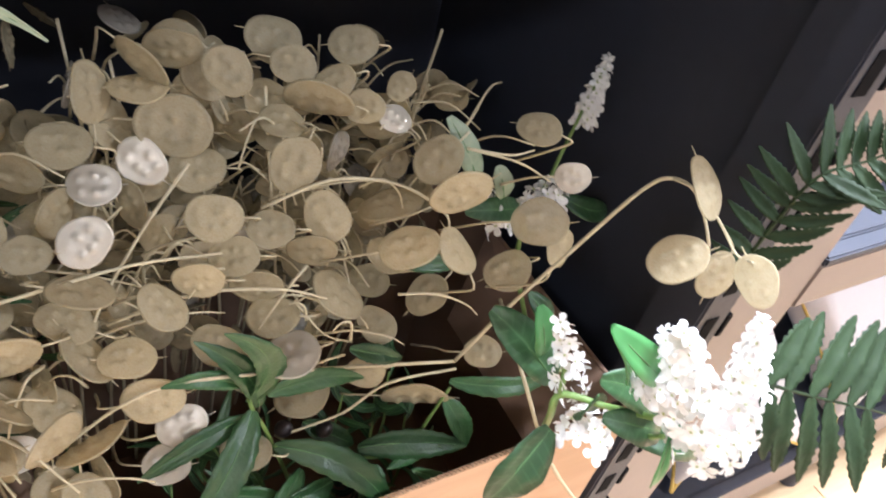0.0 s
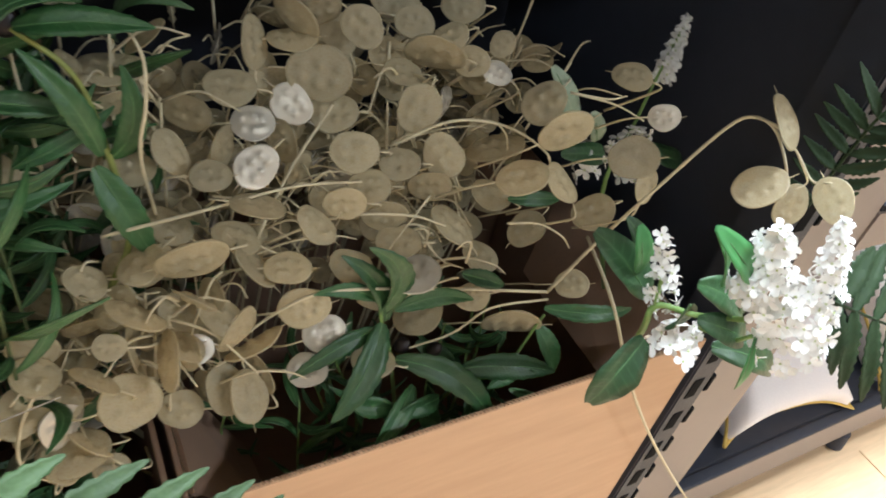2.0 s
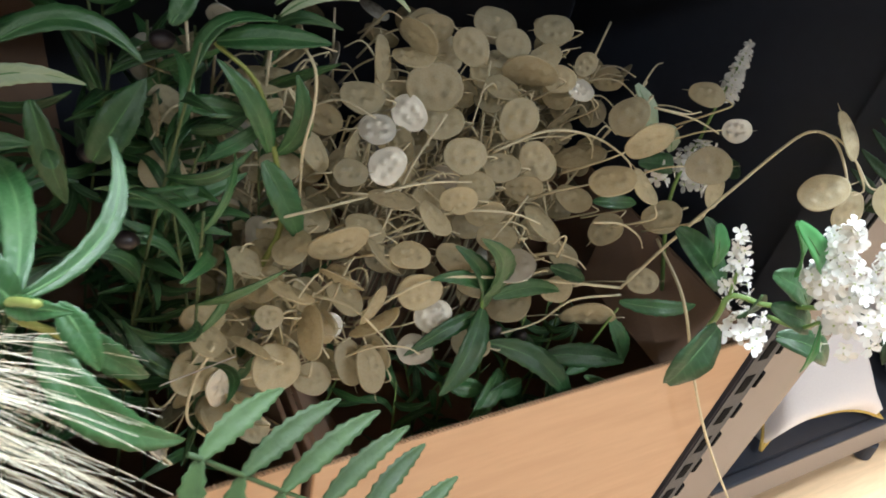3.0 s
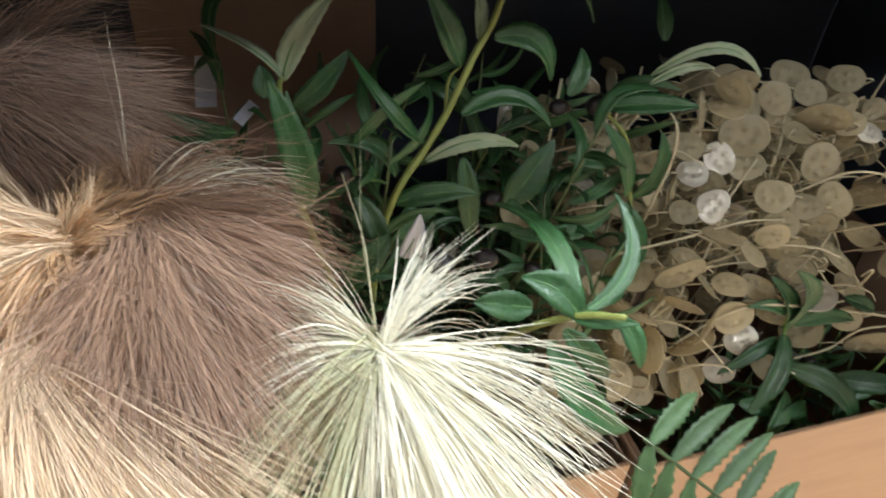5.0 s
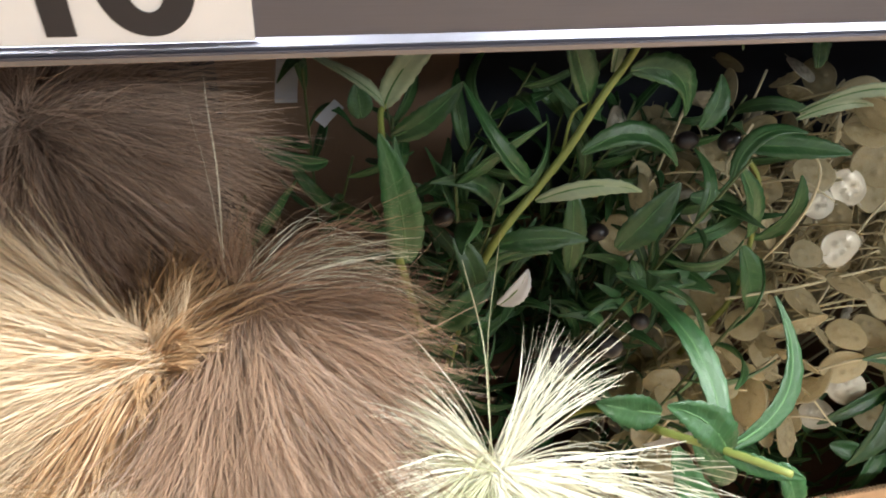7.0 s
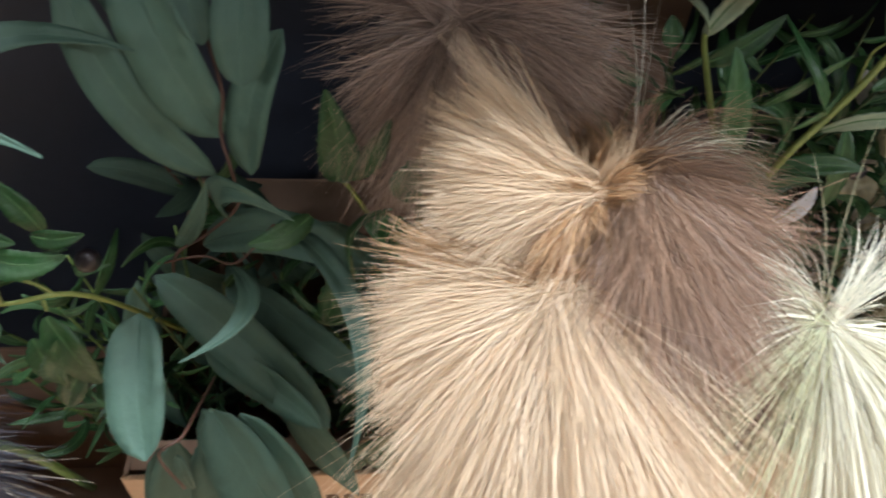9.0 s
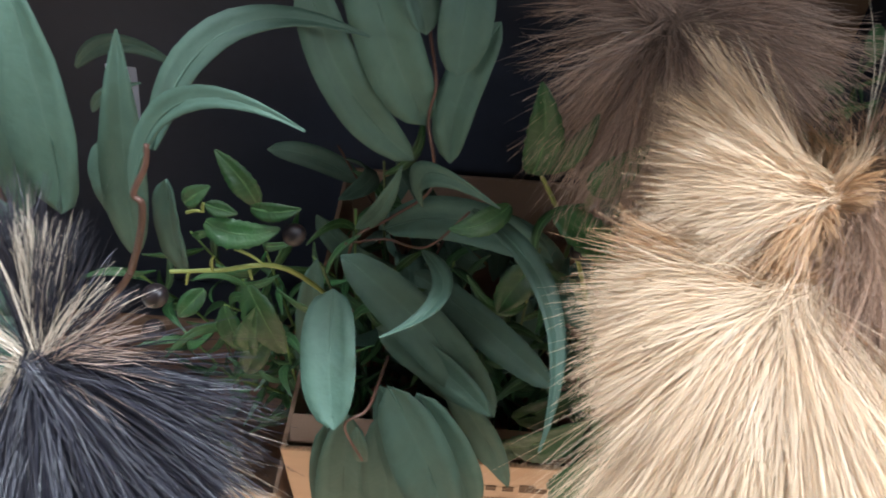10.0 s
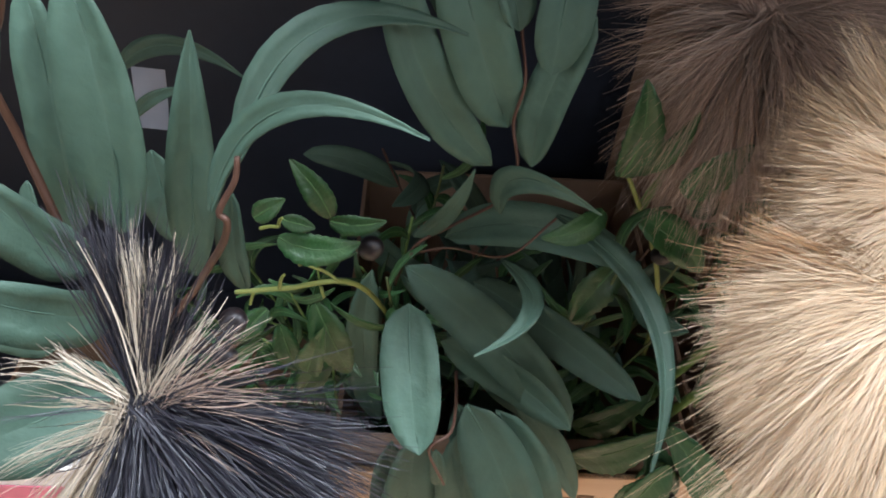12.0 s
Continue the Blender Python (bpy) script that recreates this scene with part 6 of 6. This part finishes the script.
plume("cream and pale green hair plume", (-0.182, 0.130, 0.840), [
    ("hair", M_CREAM, [(DOWN + OUT * 0.6 + RIGHT * 0.45, 22, 0.16, 0.35, 200, 0.006), (DOWN + OUT * 0.5 + LEFT * 0.1, 22, 0.16, 0.3, 90, 0.006), (RIGHT * 0.9 + DOWN * 0.25 + OUT * 0.3, 24, 0.13, 0.45, 60, 0.005), (RIGHT + UP * 0.45, 22, 0.12, 0.75, 14, 0.004), (UP + RIGHT * 0.75, 11, 0.09, 0.4, 24, 0.003), (LEFT + UP * 0.5 + OUT * 0.3, 24, 0.15, 0.8, 40, 0.004), (LEFT * 0.8 + UP * 1.2 + OUT * 0.3, 14, 0.15, 0.75, 24, 0.003)], 0.00056, 0.4, 0.035, 10),
    ("green_hair", M_LIME, [(LEFT * 0.9 + DOWN * 0.6 + OUT * 0.4, 34, 0.14, 0.5, 90, 0.006), (LEFT + UP * 0.1, 30, 0.13, 0.65, 26, 0.005), (UP * 0.8 + LEFT * 0.8, 24, 0.12, 0.7, 12, 0.004), (UP, 14, 0.1, 0.05, 1, 0.004)], 0.0005, 0.4, 0.035, 10)], 41, (-0.2, 0.28, 0.4))
plume("dark brown hair plume standing behind", (-0.380, 0.296, 0.918), [
    ("hair", M_ASH, [(DOWN * 0.8 + OUT * 0.4, 56, 0.088, 0.3, 480, 0.007), (LEFT * 0.35 + DOWN, 24, 0.115, 0.2, 170, 0.006), (RIGHT + OUT * 0.2, 44, 0.1, 0.45, 430, 0.007), (LEFT + UP * 0.1, 46, 0.078, 0.3, 130, 0.006), (UP, 60, 0.05, 0.2, 120, 0.006), (BACK, 70, 0.05, 0.3, 310, 0.006)], 0.00042, 0.75, 0.1, 30)], 51, (-0.4, 0.4, 0.4))
plume("black hair plume with a cream brush on top", (-0.681, 0.065, 0.862), [
    ("hair", M_DARKH, [(DOWN + OUT * 0.5 + RIGHT * 0.2, 24, 0.115, 0.25, 900, 0.008), (RIGHT * 0.75 + DOWN * 0.7 + OUT * 0.2, 22, 0.092, 0.3, 520, 0.008), (RIGHT + DOWN * 0.25, 22, 0.085, 0.3, 200, 0.007), (RIGHT + UP * 0.35, 30, 0.055, 0.2, 44, 0.006), (UP + LEFT * 0.2, 6, 0.078, 0.02, 120, 0.004), (UP + RIGHT * 0.1, 15, 0.064, 0.02, 60, 0.005), (LEFT + UP * 0.1, 40, 0.05, 0.15, 14, 0.006)], 0.00044, 0.7, 0.04, 20),
    ("cream_hair", M_BUFF, [(DOWN + LEFT * 0.42 + OUT * 0.1, 11, 0.15, 0.12, 340, 0.009), (DOWN + BACK * 0.2 + RIGHT * 0.15, 26, 0.15, 0.22, 310, 0.008), (UP + RIGHT * 0.03, 7, 0.068, 0.02, 46, 0.004), (LEFT + UP * 0.45, 20, 0.045, 0.15, 20, 0.005), (LEFT + UP * 0.1, 34, 0.072, 0.2, 16, 0.01), (UP + RIGHT * 0.5, 20, 0.058, 0.15, 10, 0.005)], 0.00044, 0.6, 0.04, 14),
    ("grey_hair", M_ASH, [(RIGHT + UP * 0.4, 36, 0.06, 0.2, 26, 0.006)], 0.00032, 0.3, 0.05, 6)], 61, (-0.72, 0.25, 0.4))

# ---- cushions in the next bay ----


def cushion(label, m, half):
    c = thing("cushion", label, "cushion", group="cushions")
    bm = bmesh.new()
    n = 22
    rim = []
    for sign in (1, -1):
        grid = []
        for i in range(n + 1):
            row = []
            for j in range(n + 1):
                u, v = 2 * i / n - 1, 2 * j / n - 1
                pinch = 1 - 0.22 * (1 - abs(u) ** 3) * abs(v) ** 2
                pinch2 = 1 - 0.22 * (1 - abs(v) ** 3) * abs(u) ** 2
                h = ((1 - u ** 6) * (1 - v ** 6)) ** 0.45
                wr = 0.004 * math.sin(7 * u * v + 3 * u) * (u * u + v * v) * h
                row.append(bm.verts.new((u * half * pinch2, v * half * pinch, sign * (0.34 * half * h + wr))))
            grid.append(row)
        for i in range(n):
            for j in range(n):
                f = (grid[i][j], grid[i + 1][j], grid[i + 1][j + 1], grid[i][j + 1])
                bm.faces.new(f if sign > 0 else f[::-1])
        if sign > 0:
            rim = [grid[i][0].co.copy() for i in range(n)] + [grid[n][j].co.copy() for j in range(n)] + [grid[n - i][n].co.copy() for i in range(n)] + [grid[0][n - j].co.copy() for j in range(n + 1)]
    bmesh.ops.remove_doubles(bm, verts=bm.verts[:], dist=0.0005)
    part("cover", bm, M_CUSH, c, smooth=True)
    part("piping", tube(rim, 0.0032, 0.0032, 7, 0), M_PIPE, c, "mustard yellow piping", smooth=True)
    c.matrix_world = m
    return c


cushion("white cotton cushion with mustard piping on the low deck", pose(1.056, 0.326, 0.232, 35, 0, -5), 0.147)
cushion("white cotton cushion with mustard piping beside another", pose(1.42, 0.335, 0.236, 38, 0, 6), 0.147)
cushion("white cotton cushion with mustard piping at the end of a row", pose(1.79, 0.34, 0.236, 38, 0, -3), 0.147)
cushion("white cotton cushion on the middle deck", pose(1.07, 0.35, 0.765, 14, 4, 20), 0.17)

# ---- tags and papers ----


def paper_tag(label, at, w, h, m, material, name="paper_tag"):
    bm = bmesh.new()
    rows = []
    for i in range(6):
        u = i / 5
        rows.append([bm.verts.new((s * w / 2, 0.06 * h * math.sin(2.5 * u), -u * h)) for s in (-1, 1)])
    for a, b in zip(rows, rows[1:]):
        bm.faces.new((a[0], a[1], b[1], b[0]))
    bmesh.ops.solidify(bm, geom=bm.faces[:], thickness=0.0006)
    ob = part(name, bm, material)
    ob.matrix_world = Matrix.Translation(at) @ m
    return tagged(ob, label, "tag")


paper_tag("pale bluish paper tag hanging among olive leaves", (-0.25, 0.484, 0.845), 0.018, 0.045, pose(0, 0, 0, -10, 8, 10), M_TAG)
paper_tag("pale bluish paper tag hanging among olive leaves", (-0.215, 0.46, 0.81), 0.012, 0.022, pose(0, 0, 0, -10, 50, 10), M_TAG)
paper_tag("white paper tag hanging behind eucalyptus leaves", (-0.79, 0.4, 0.79), 0.026, 0.05, pose(0, 0, 0, -20, 4, 0), M_TAG)
paper_tag("white paper slip tucked behind a leaf at the box edge", (0.505, 0.181, 0.56), 0.02, 0.04, pose(0, 0, 0, 0, 25, 0), M_PAPER)
paper_tag("white paper slip under leaves", (0.0, 0.2, 0.69), 0.05, 0.014, pose(0, 0, 0, 40, -15, 0), M_PAPER)
pack = thing("printed_packet", "white packet with a pink patch beside the boxes", "packet", (-0.83, 0.17, 0.142))
part("body", block(-0.06, 0.07, -0.03, 0.0, 0.0, 0.5, 0.003), M_PAPER, pack)
part("patch", block(-0.05, 0.065, -0.0312, -0.0302, 0.33, 0.47), M_PINK, pack)

# ---- laminate boards nearest the camera ----
board_mesh = bpy.data.meshes.new("floor_board")
bm = block(-0.6, 0.6, -0.0635, 0.0635, -0.003, 0.0, 0.0008)
bm.to_mesh(board_mesh)
bm.free()
board_mesh.materials.append(M_FLOOR)
for i in range(9):
    for j in range(3):
        ob = new("floor_board", board_mesh)
        ob.location = (0.7 + 1.203 * j - 0.4 * (i % 3), 0.1 - 0.1275 * i, 0)
        ob.parent = floor
